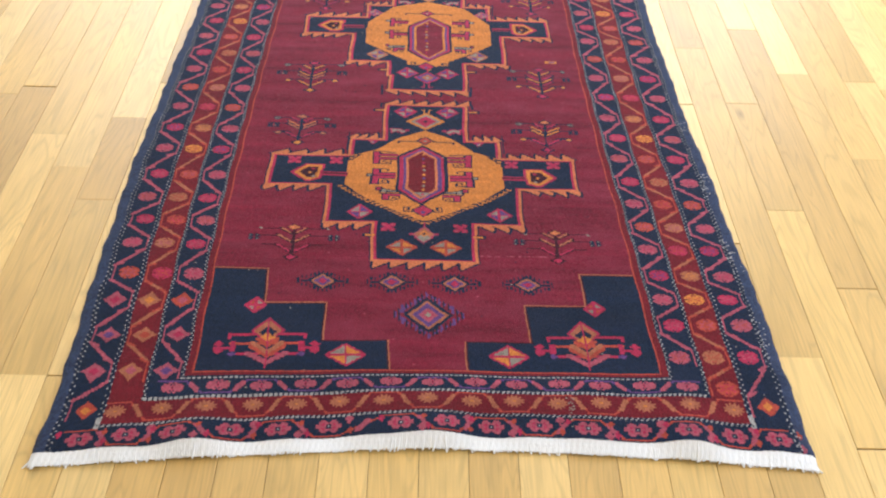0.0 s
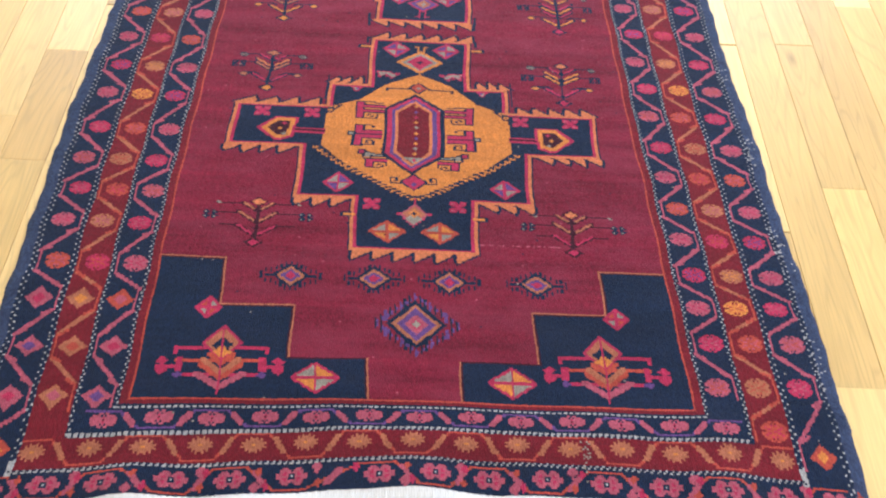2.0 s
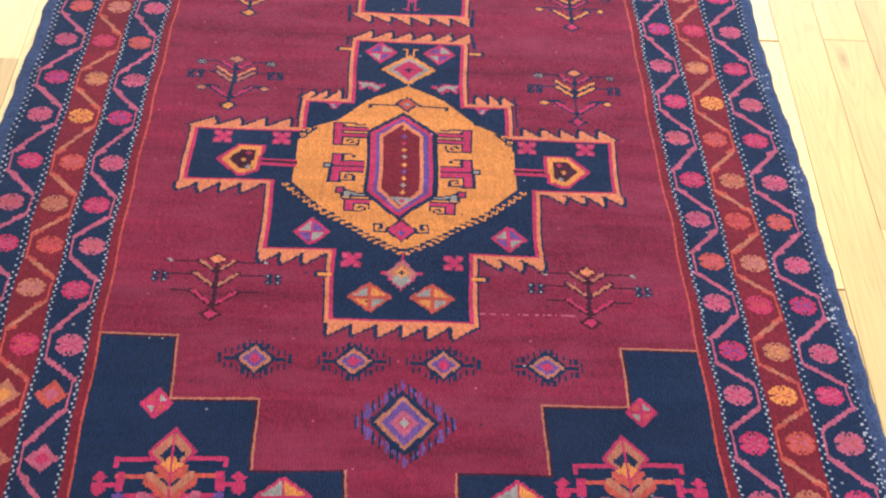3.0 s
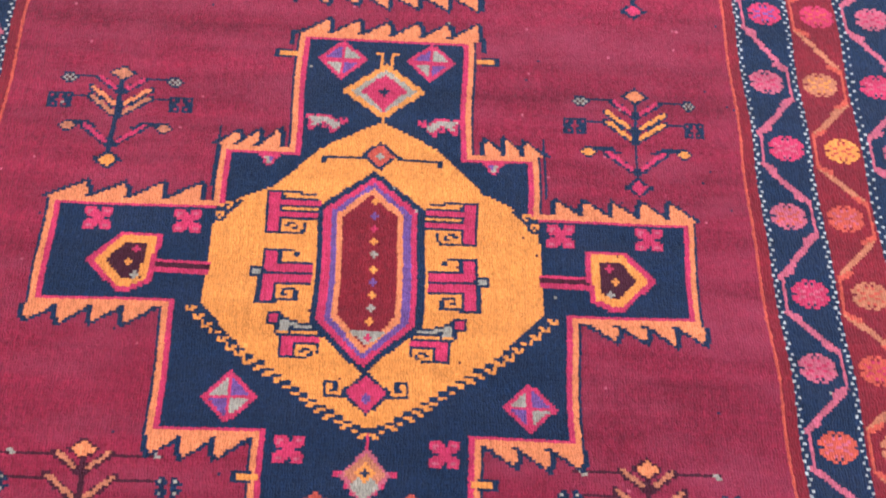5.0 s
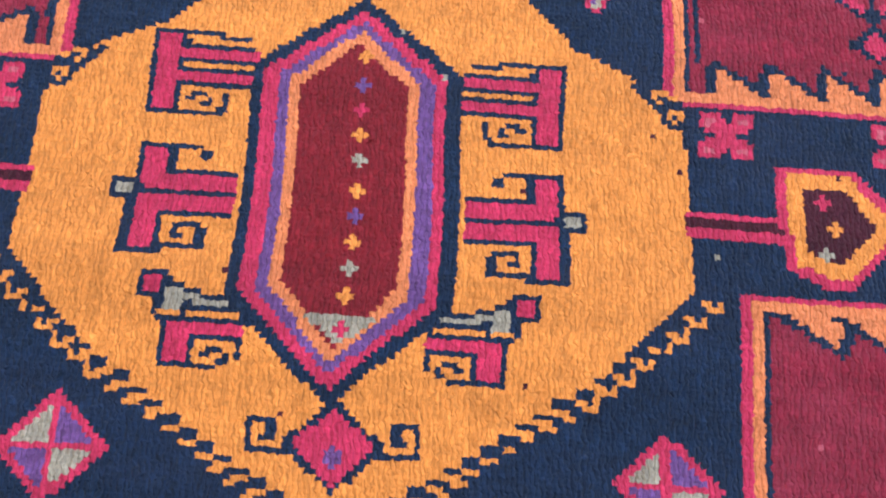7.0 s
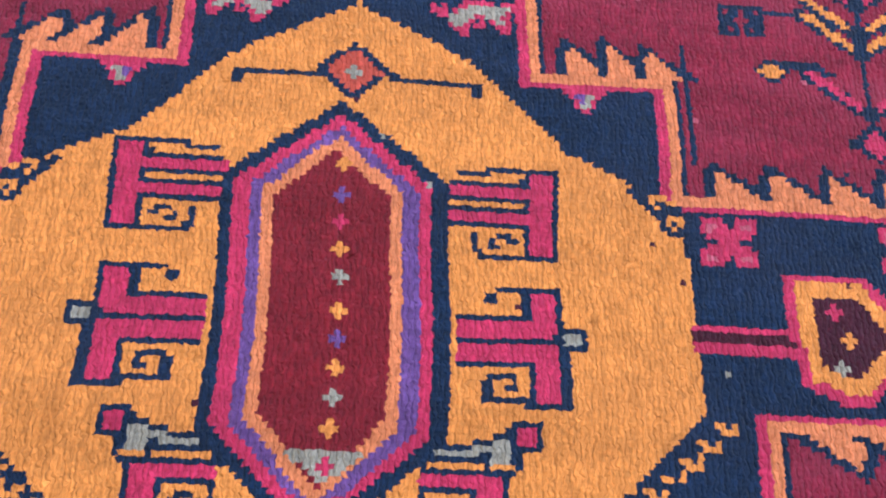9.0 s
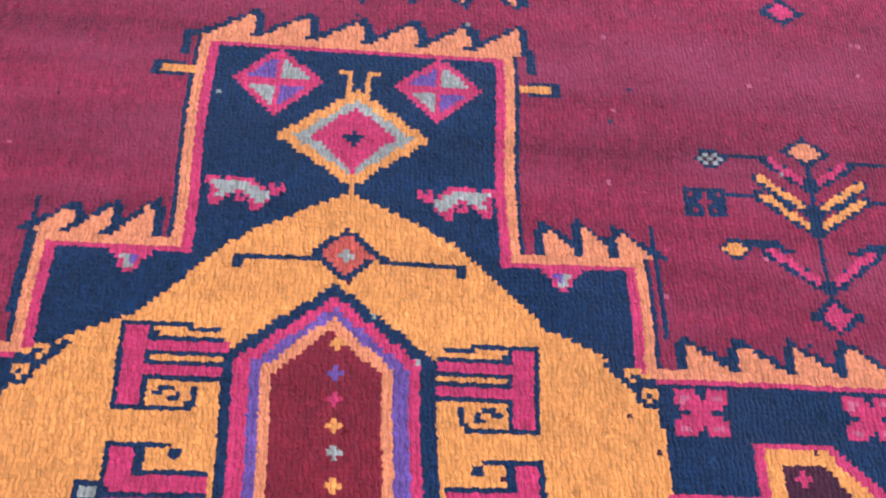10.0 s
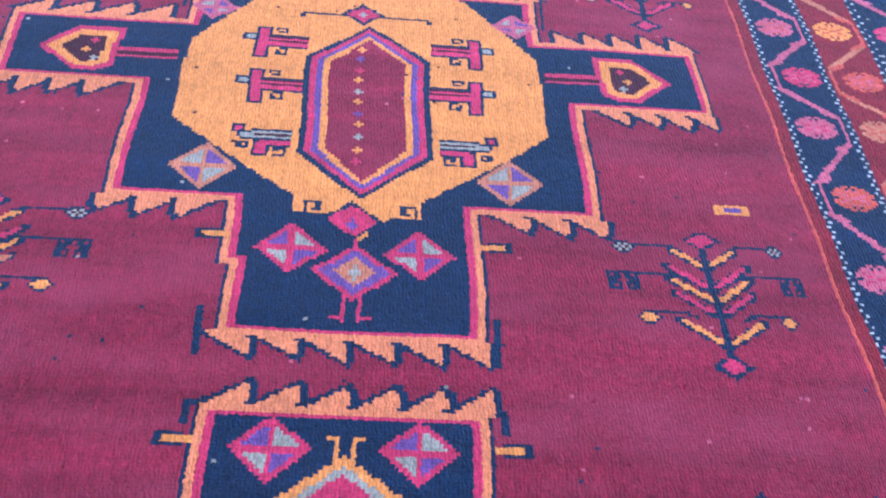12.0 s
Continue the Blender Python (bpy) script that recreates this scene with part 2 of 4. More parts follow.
def diamond(u, v, a, b, letter):
    r, c = window(u - a - .01, v - b - .01, u + a + .01, v + b + .01)
    uu, vv = np.meshgrid(UC[c], VC[r])
    paint(abs(uu - u) / a + abs(vv - v) / b < 1.0, letter, r, c)


def stroke(points, width, letter):
    """A line of knots of that width through the points."""
    for (a, b), (p, q) in zip(points, points[1:]):
        h = width / 2
        r, c = window(min(a, p) - h, min(b, q) - h, max(a, p) + h, max(b, q) + h)
        uu, vv = np.meshgrid(UC[c], VC[r])
        du, dv = p - a, q - b
        t = np.clip(((uu - a) * du + (vv - b) * dv) / max(du * du + dv * dv, 1e-9), 0, 1)
        paint(np.maximum(abs(uu - a - t * du), abs(vv - b - t * dv)) <= h, letter, r, c)


def glyph(rows, u, v, flip=1):
    """A small motif knot by knot; u, v is its middle. Dots leave what is there."""
    n, w = len(rows), max(len(s) for s in rows)
    i0 = int(np.searchsorted(UC, u)) - w // 2
    j0 = int(np.searchsorted(VC, v)) - n // 2
    for k, s in enumerate(reversed(rows)):
        s = s.ljust(w, ".")
        for i, ch in enumerate(s if flip > 0 else s[::-1]):
            if ch != "." and 0 <= j0 + k < NV and 0 <= i0 + i < NU:
                colour[j0 + k, i0 + i] = YARN.index("n" if ch == "#" else ch)
                belongs[j0 + k, i0 + i] = current


def grown(mask, across, along):
    out = mask.copy()
    for k in range(1, across + 1):
        out[:, k:] |= mask[:, :-k]
        out[:, :-k] |= mask[:, k:]
    tall = out.copy()
    for k in range(1, along + 1):
        tall[k:] |= out[:-k]
        tall[:-k] |= out[k:]
    return tall


def quartered(u, v, a, b, one, two, rim):
    """A diamond in four quarters of two yarns, with a rim and a cross."""
    diamond(u, v, a, b, rim)
    r, c = window(u - a, v - b, u + a, v + b)
    uu, vv = np.meshgrid(UC[c], VC[r])
    core = abs(uu - u) / (a - 2 * KU) + abs(vv - v) / (b - 2 * KV) < 1.0
    arm = (abs(uu - u) < KU * 0.9) | (abs(vv - v) < KV * 0.9)
    same = (uu - u) * (vv - v) > 0
    paint(core & ~arm & same, one, r, c)
    paint(core & ~arm & ~same, two, r, c)


def teeth(u0, u1, v, h, n, up, peak):
    """A row of fin-shaped teeth on an edge; peak +1 has the steep side at the greater u."""
    w = (u1 - u0) / n
    for k in range(n):
        a = u0 + k * w
        tip = a + w * (0.91 if peak > 0 else 0.09)
        foot = a if peak > 0 else a + w
        back = a + w * (0.98 if peak > 0 else 0.02)
        hh = h * (0.9 + 0.2 * random.random())
        d = 2.0 * KU * peak
        poly([(foot - d, v), (foot - d, v + up * 0.8 * KV), (tip + d * 0.6, v + up * (hh + 1.9 * KV)), (back + d, v + up * (hh - KV)), (back + d, v)], "n")
        poly([(foot, v), (tip, v + up * hh), (back, v + up * hh * 0.70), (back, v)], "c")


# -------- borders
def dotted_v(u, va, vb, w=0.0068):
    """A barber-pole line of white and indigo knots up the rug."""
    rect(u - w / 2, va, u + w / 2, vb, "n")
    for k, v in enumerate(np.arange(va, vb, 2 * KV)):
        s = KU * 0.55 * (1 if k % 2 else -1)
        rect(u - KU * 0.5 + s, v, u + KU * 0.5 + s, v + 1.0 * KV, "w")


def dotted_h(ua, ub, v, w=0.0075):
    rect(ua, v - w / 2, ub, v + w / 2, "n")
    for u in np.arange(ua, ub, 3 * KU):
        rect(u, v - KV * 0.9, u + 1.4 * KU, v + KV * 0.3, "w")
        rect(u + KU * 0.9, v, u + 2.1 * KU, v + KV * 0.9, "w")


ROSETTE = ["....ff.ff....", "..fff.f.fff..", ".fffflflffff.", "fflffffffflff", "fffllfffllfff", "..ffffllffff.", "fffllfffllfff", "fflffffffflff", ".fffflflffff.", "..fff.f.fff..", "....ff.ff...."]
END_ROSETTE = ["...fff...fff...", "..fffff.fffff..", "..ffpfffffpff..", "fffppf###fppfff", "ffffff#w#ffffff", "fffppf###fppfff", "..ffpfffffpff..", "..fffff.fffff..", "...fff...fff..."]
STAR = ["....f..f....", "..f.ffff.f..", "..ffffffff..", "ffffffffffff", ".ffffllffff.", "ffffffffffff", "..ffffffff..", "..f.ffff.f..", "....f..f...."]
DASH = ["....ff.ff....", ".ffff.f.ffff.", "fffffflffffff", "ffffffmffffff", "fffffflffffff", ".ffff.f.ffff.", "....ff.ff...."]


def recolour(rows, main, second):
    return [s.replace("f", main).replace("l", second) for s in rows]


RIGHT = [0.282, 0.375, 0.454, 0.536, 0.627, 0.712, 0.807, 0.899, 1.001, 1.097, 1.195, 1.306, 1.410, 1.518, 1.627, 1.716, 1.813]
LEFT = [0.240, 0.339, 0.434, 0.510, 0.612, 0.699, 0.788, 0.884, 0.998, 1.095, 1.201, 1.305]


def flower_places(near, va, vb):
    """Flowers stand at uneven steps; past the middle they go on evenly."""
    out = [v for v in ((0.165,) if va < 0.1 else (0.203,) if near is RIGHT and va < 0.15 else ())] + list(near)
    while out[-1] + 0.100 < vb:
        out.append(out[-1] + 0.098)
    return out


def side_band(u, half, va, vb, ground, flowers, vine, light, near, label):
    own = begin("border_band", label)
    rect(u - half, va, u + half, vb, ground)
    places = flower_places(near, va, vb)
    start = 1 if places[0] == near[0] else -1
    side = start
    w = half - 0.006
    for a, b in zip(places, places[1:]):
        stay(own)
        stroke([(u + side * w, a - 0.022), (u + side * w, a + 0.022)], 1.0 * KU, vine)
        stroke([(u + side * w, a + 0.022), (u - side * w, b - 0.022)], 1.7 * KU, light)
        stroke([(u + side * w, a + 0.022), (u + side * w * 0.4, a + 0.031)], 1.6 * KU, vine)
        stroke([(u - side * w, b - 0.022), (u - side * w * 0.4, b - 0.031)], 1.6 * KU, vine)
        side = -side
    side = start
    for k, v in enumerate(places):
        main, second = flowers[k % len(flowers)]
        begin("flower", "", own)
        if v < 0.2 and ground == "n":
            diamond(u + 0.004, v, 0.021, 0.020, "b")
            diamond(u + 0.004, v, 0.010, 0.010, "o")
        elif near is LEFT and v < 0.46:
            diamond(u - side * 0.003, v, 0.023, 0.021, "d" if main == "p" else "y" if ground == "i" else main)
            diamond(u - side * 0.003, v, 0.011, 0.010, second)
        else:
            glyph(recolour(ROSETTE, main, second), u - side * 0.004, v)
        side = -side
    stay(own)


def end_band(v, half, span, ground, vine, main, second, shape, places, label):
    own = begin("end_band", label)
    rect(-span, v - half, span, v + half, ground)
    side = 1
    w = half - 1.2 * KV
    for k, u in enumerate(places):
        step = places[k + 1] - u if k + 1 < len(places) else 0.08
        stay(own)
        stroke([(u - 0.026, v + side * w), (u + 0.024, v + side * w)], 1.0 * KV, vine)
        if k + 1 < len(places):
            stroke([(u + 0.024, v + side * w), (u + step - 0.024, v - side * w)], 1.0 * KU, vine)
            stroke([(u + step * 0.42, v + side * w * 0.55), (u + step * 0.58, v - side * w * 0.55)], 2.4 * KU, main)
        if shape is END_ROSETTE:
            diamond(u + 0.040, v - side * w * 0.80, 0.009, 0.011, "d")
            diamond(u - 0.034, v + side * w * 0.65, 0.006, 0.010, "p")
            diamond(u + 0.043, v + side * w * 0.55, 0.006, 0.008, "b")
        begin("flower", "", own)
        glyph(recolour(shape, main, second), u, v - side * 0.002)
        side = -side
    stay(own)


begin("selvedge", "blue overcast wool selvedge, frayed in places")
rect(-U_END, V0, U_END, V1, "s")
begin("border_ground", "red and indigo guard stripes of the rug border")
rect(-0.652, V0, 0.652, V1, "n")
NAVY = [("d", "p"), ("p", "d"), ("d", "b"), ("p", "d"), ("d", "p"), ("p", "v"), ("d", "p"), ("b", "d")]
RED = [("b", "p"), ("y", "b"), ("b", "d"), ("o", "b"), ("y", "o"), ("p", "b"), ("y", "d")]
for s in (-1, 1):
    side_band(s * 0.617, 0.032, V0, V1, "n", NAVY if s > 0 else NAVY[3:] + NAVY[:3], "d", "d", RIGHT if s > 0 else LEFT, "indigo outer border band with pink rosettes on a vine")
for v, up in ((0.099, 1), (V0 + V1 - 0.099, -1)):
    end_band(v, 0.024, 0.640, "n", "b", "d", "p", END_ROSETTE, [-0.6075, -0.528, -0.449, -0.354, -0.272, -0.183, -0.051, 0.033, 0.113, 0.199, 0.287, 0.375, 0.457, 0.540, 0.618], "indigo end band with rose-coloured flowers")
begin("border_ground", "red main border ground with white dotted edges")
rect(-0.587, 0.122, 0.587, V0 + V1 - 0.122, "i")
for s in (-1, 1):
    side_band(s * 0.5495, 0.031, 0.125, V0 + V1 - 0.125, "i", RED if s > 0 else RED[2:] + RED[:2], "b", "y", RIGHT if s > 0 else LEFT, "red main border band with orange and tan rosettes")
for v, up in ((0.156, 1), (V0 + V1 - 0.156, -1)):
    end_band(v, 0.025, 0.578, "i", "b", "y", "o", STAR, [-0.5605 + 0.0798 * k for k in range(15)], "red end band with tan star flowers")
begin("border_ground", "indigo inner border ground with white dotted edges")
rect(-0.519, 0.180, 0.519, V0 + V1 - 0.180, "n")
for s in (-1, 1):
    side_band(s * 0.4845, 0.029, 0.18, V0 + V1 - 0.18, "n", NAVY[2:] + NAVY[:2] if s > 0 else NAVY[5:] + NAVY[:5], "d", "d", RIGHT if s > 0 else LEFT, "indigo inner border band with pink rosettes on a vine")
for v, up in ((0.203, 1), (V0 + V1 - 0.203, -1)):
    end_band(v, 0.017, 0.505, "n", "v", "d", "p", DASH, [-0.4695 + 0.0792 * k for k in range(13)], "narrow indigo end band with small rose flowers")
begin("border_line", "white and indigo barber-pole guard lines")
for s in (-1, 1):
    dotted_v(s * 0.6515, V0, V1)
    dotted_v(s * 0.5835, 0.126, V0 + V1 - 0.126)
    dotted_v(s * 0.5155, 0.183, V0 + V1 - 0.183)
    dotted_v(s * 0.4535, 0.223, V0 + V1 - 0.223)
    rect(s * 0.584 - 0.004, 0.118, s * 0.584 + 0.004, 0.146, "w")
for a, b in ((0.126, 0.584), (0.183, 0.516), (0.223, 0.454)):
    dotted_h(-b, b, a)
    dotted_h(-b, b, V0 + V1 - a)
begin("field_frame", "thin red and brick-orange frame round the field")
FB, FT = 0.227, V0 + V1 - 0.227
rect(-0.450, FB, 0.450, FT, "i")
rect(-0.4402, FB + .0065, 0.4402, FT - .0065, "b")
stay(0)
rect(-0.437, FB + .010, 0.437, FT - .010, "r")


# -------- corner pieces
def corner(s, up):
    def V(v):
        return v if up > 0 else V0 + V1 - v
    own = begin("corner_piece", "stepped indigo corner piece edged in gold")

    def steps(d, letter):
        for a, b in ((0.325, 0.534), (0.1995, 0.434), (0.0737, 0.3255)):
            rect(s * 0.437, V(0.237), s * (a - d), V(b + d), letter)
    steps(0.000, "y")
    steps(-0.0032, "m")
    steps(-0.0062, "n")
    quartered(s * 0.3437, V(0.423), 0.024, 0.024, "g", "b", "p")
    quartered(s * 0.158, V(0.281), 0.042, 0.034, "o", "g", "p")
    begin("corner_flower", "pink and orange flowering motif", own)
    u, v = s * 0.310, 0.310
    for k in (-1, 1):
        stroke([(u, V(v + .030)), (u + k * .073, V(v + .030))], 1.5 * KU, "p")
        stroke([(u + k * .073, V(v + .030)), (u + k * .073, V(v + .020))], 2.5 * KU, "p")
        stroke([(u, V(v + .004)), (u + k * .070, V(v + .004))], 2.4 * KU, "b")
        stroke([(u + k * .066, V(v + .004)), (u + k * .066, V(v - .014))], 3.6 * KU, "p")
        stroke([(u + k * .075, V(v - .010)), (u + k * .098, V(v - .010))], 2.2 * KU, "p")
        for m in (-1, 1):
            diamond(u + k * .092, V(v - .007 + m * .009), 0.011, 0.010, "p")
        stroke([(u, V(v - .026)), (u + k * .068, V(v - .026))], 1.8 * KU, "p")
        diamond(u + k * .066, V(v - .026), 0.010, 0.007, "v")
        stroke([(u, V(v - .050)), (u + k * .036, V(v - .024))], 3.0 * KU, "d")
        stroke([(u, V(v - .032)), (u + k * .032, V(v - .004))], 2.4 * KU, "b")
        stroke([(u, V(v - .022)), (u + k * .028, V(v + .006))], 2.4 * KU, "y")
        stroke([(u, V(v - .002)), (u + k * .020, V(v + .018))], 2.4 * KU, "b")
    diamond(u, V(v + .040), 0.034, 0.036, "p")
    diamond(u, V(v + .040), 0.028, 0.030, "y")
    diamond(u, V(v + .036), 0.018, 0.018, "n")
    diamond(u, V(v + .022), 0.016, 0.014, "o")
    stroke([(u, V(v - .062)), (u, V(v + .070))], 1.7 * KU, "p")
    stay(0)


for s in (-1, 1):
    for up in (-1, 1):
        corner(s, up)


# -------- small field motifs
def small_diamond(u, v, a, b):
    begin("diamond_motif", "violet diamond with a gold rim and dark fringe")
    for k in range(-6, 7):
        h = (1 - abs(k) / 7.5) * b * 1.45
        for m in (-1, 1):
            e = h + (KV if k % 2 else 0)
            stroke([(u + k * a * 0.33, v + m * (e - 2 * KV)), (u + k * a * 0.33, v + m * e)], 1.2 * KU, "n")
    stroke([(u - 1.7 * a, v), (u + 1.7 * a, v)], 1.4 * KV, "n")
    diamond(u, v, a + 2.5 * KU, b + 2.5 * KV, "n")
    diamond(u, v, a, b, "y")
    diamond(u, v, a - 2.2 * KU, b - 2.2 * KV, "v")
    diamond(u, v, a * 0.4, b * 0.4, "p")
    stay(0)


def large_diamond(u, v):
    begin("diamond_motif", "large violet diamond with gold rim and hooked fringe")
    for k in range(-8, 9):
        h = (1 - abs(k) / 9.0) * 0.062 + 0.004
        for m in (-1, 1):
            yarn = "n" if k % 3 else "v"
            stroke([(u + k * 0.0085, v + m * (h - 0.016)), (u + k * 0.0085, v + m * h)], 1.3 * KU, yarn)
            stroke([(u + k * 0.0085 + 0.003, v + m * (h - 0.010)), (u + k * 0.0085 + 0.003, v + m * (h - 0.005))], 1.1 * KU, "v")
    diamond(u, v, 0.052, 0.052, "n")
    diamond(u, v, 0.041, 0.042, "y")
    diamond(u, v, 0.034, 0.034, "v")
    diamond(u, v, 0.020, 0.020, "d")
    diamond(u, v, 0.012, 0.012, "p")
    diamond(u, v, 0.007, 0.007, "g")
    stay(0)


for flip in (0, 1):
    W = (lambda v: V0 + V1 - v) if flip else (lambda v: v)
    for u in (-0.211, -0.0675, 0.062, 0.213):
        small_diamond(u, W(0.496), 0.026, 0.022)
    large_diamond(0.003, W(0.398))


BOX_ARM = ["#########", "#r##.##r#", "####.####", "###...###", "####.####", "##r#.#r##", "####.####"]
BOX_LOW = ["..##..##..", ".#g##.#g#.", ".####.####", "..##..##..", ".####.####", ".#g##.#g#.", "..##..##.."]
SEED = ["..###..", ".#ooo#.", "#ooooo#", ".#ooo#.", "..###.."]
SEED_GREY = [".####..", ".#gmg#.", "#gmgmg#", ".#gmg#.", "..###.."]


def plant(u, v, high, wide, tip, root, leaves, low=False):
    """A stylised shrub on its root at v: three pairs of arms with seeds and boxes, pairs of slanting leaves."""
    begin("shrub_motif", "dark stemmed shrub with orange and pink leaves")
    T = v + 0.148 * high
    stem = "m" if low else "n"

    def seed(k, at, rows):
        glyph([q.replace("o", tip if tip != "p" else "o") for q in rows], u + k * 0.071 * wide, v + at * high - 0.006)
    for k in (-1, 1):
        for at, far in ((0.140, 0.072), (0.103, 0.074), (0.058, 0.060)):
            stroke([(u + k * 0.020, v + at * high - 0.006), (u + k * 0.030, v + at * high), (u + k * far * wide, v + at * high)], 1.2 * KV, stem)
        glyph(BOX_LOW if low else BOX_ARM, u + k * 0.079 * wide, v + 0.092 * high)
        if low:
            glyph(["gg.", ".gg"], u + k * 0.066 * wide, v + 0.140 * high)
        else:
            seed(k, 0.140, SEED_GREY)
            glyph([q.replace("o", "y" if tip == "y" else "o") for q in SEED], u + k * 0.062 * wide, v + 0.050 * high)
        pairs = [(at * high, w, yarn) for (at, w), yarn in zip(((0.020, 0.036), (0.054, 0.034), (0.070, 0.036), (0.086, 0.036), (0.112, 0.028)), leaves) if yarn != "."]
        for at, w, yarn in pairs:
            stroke([(u, v + at), (u + k * w, v + at + 0.8 * w)], 2.3 * KU, stem)
        for at, w, yarn in pairs:
            stroke([(u + k * 0.006, v + at + 0.006), (u + k * w * 0.92, v + at + 0.8 * w)], 1.25 * KU, yarn)
    stroke([(u, v), (u, T - 0.012)], 1.9 * KU, stem)
    diamond(u, v - 0.002, 0.018, 0.014, stem)
    diamond(u, v - 0.002, 0.011, 0.009, root)
    diamond(u, T, 0.018, 0.013, stem)
    diamond(u, T, 0.013, 0.009, tip)
    stay(0)


plant(-0.285, 0.577, 0.73, 1.10, "c", "p", "p.y.y", True)
plant(0.288, 0.583, 0.68, 1.05, "c", "p", "p.y.y", True)
plant(-0.311, 1.045, 0.83, 0.88, "y", "o", "p.ycp")
plant(0.298, 1.036, 0.87, 0.92, "c", "p", "p.oop")
plant(-0.306, 1.305, 1.0, 1.0, "p", "o", "oyopo")
plant(0.303, 1.301, 1.0, 1.0, "p", "p", "opopo")
for s in (-1, 1):
    plant(s * 0.303, 1.800, 0.9, 0.95, "o", "p", "popo.")
    plant(s * 0.300, 2.020, 0.9, 0.95, "o", "p", "popo.")
begin("bar_motif", "small orange bar with a violet middle")
rect(0.321, 1.486, 0.357, 1.500, "o")
rect(0.329, 1.4895, 0.350, 1.4965, "v")
stay(0)

# -------- medallions
COMB_HIGH = ["#############.......", "#pppp#oooooo######..", "#pppp##oooooooooo...", "#pppp##############.", "#ppppppppppppppppppp", "#ppppppppppppppppppp", "#pppp###############",
             "#pppp#oooooooooooooo", "#pppp###############", "#ppppppppppppppppppp", "#ppppppppppppppppppp", "#pppp###############", "#pppp#oooooooo......", "#pppp#oo###ooo#.....",
             "#pppp#o##oo#oo#.....", "#pppp#oooo##oo#.....", "#pppp#ooooooo##.....", "##############......"]
COMB_MID = ["....###########.......", "....#pppp##oooo##.....", "....#pppp##ooo.##.....", "....#pppp##ooooooooooo", "....#pppp##ooooooooooo", "....#pppp#############", "....#ppppppppppppppppp",
            "#####ppppppppppppppppp", "#ggg##pppppppppppppppp", "#ggg##################", "#####ppppppppppppppppp", "...##ppppppppppppppppp", "...##ppppppppppppppppp", "...##pppp#############",
            "...##pppp#ooooooooooo.", "...##pppp#oo#####oooo.", "...##pppp#oo#ooo##ooo.", "...##pppp#oo##oo##ooo.", "...##pppp#ooooo.##ooo.", "...##pppp#########....", "...########..........."]
COMB_LOW = [".#####..............", ".#ppp##.............", ".#ppp####...........", ".#ppp#ggg###........", ".#####gggggg########", "....##ggg##ggggggggg", "....##ggg###########", "....#oooo#ooooooooo#",
            ".....###############", "......#ppppppppppppp", "......#ppppppppppppp", "......#pppp#########", "......#pppp#ooooooo#", "......#pppp#oo###oo#", "......#pppp#o##oo#o#", "......#pppp#oooo##..", "......##########...."]
CROSS4 = ["pppp..pppp", "pddpp.pddp", "pdpppppppp", ".pppppppp.", "...pppp...", ".pppppppp.", "pppppppppp", "pddpp.pddp", "pppp..pppp"]
COMB_T = [".......####.#####....", ".......#oo#.#ppp#....", ".......###o.#ppp#....", "............#ppp#....", "#############ppp#####", "mmmmmmmmmmmm#ppp#ggg#", "pppppppppppppppp#ggg#", "mmmmmmmmmmmm#ppp#####",
          "pppppppppppppppp#....", "pppppppppppppppp#....", "#############ppp#....", "......###oo.#ppp#....", "......#oo#o.#ppp#....", "......#o##..#ppp#....", "......####..#ppp#....", "............#ppp#....", "............#####...."]
COMB_FOOT = ["..............####", "..............#pp#", "############..#pp#", "gggggggggggg######", "mmmmmmmmmmmgggg#..", "ggggggggggggggg#..", "###############...", "ppppppppp##.......", "pppppppppp#.####..", "#######ppp#.#o##..",
             ".####.#ppp#.####..", ".#o##.#ppp#.......", ".#ooo.#ppp#.......", ".####.#####......."]
CURL = ["#####..", "#oo##..", "#oo##o.", "#o###o.", "#oooooo", "#######"]
BEAST = ["ppp.pppppp......", "pggggggggpp..p.p", ".pgggggggggp.ppp", ".ppgggppgggggpp.", ".pggp.p.pgggg...", ".ppp..pp.pggp...", ".pp......ppp....", ".........pp....."]


def lozenge(u, a, top, high, low, bottom):
    return [(u, top), (u + a, high), (u + a, low), (u, bottom), (u - a, low), (u - a, high)]


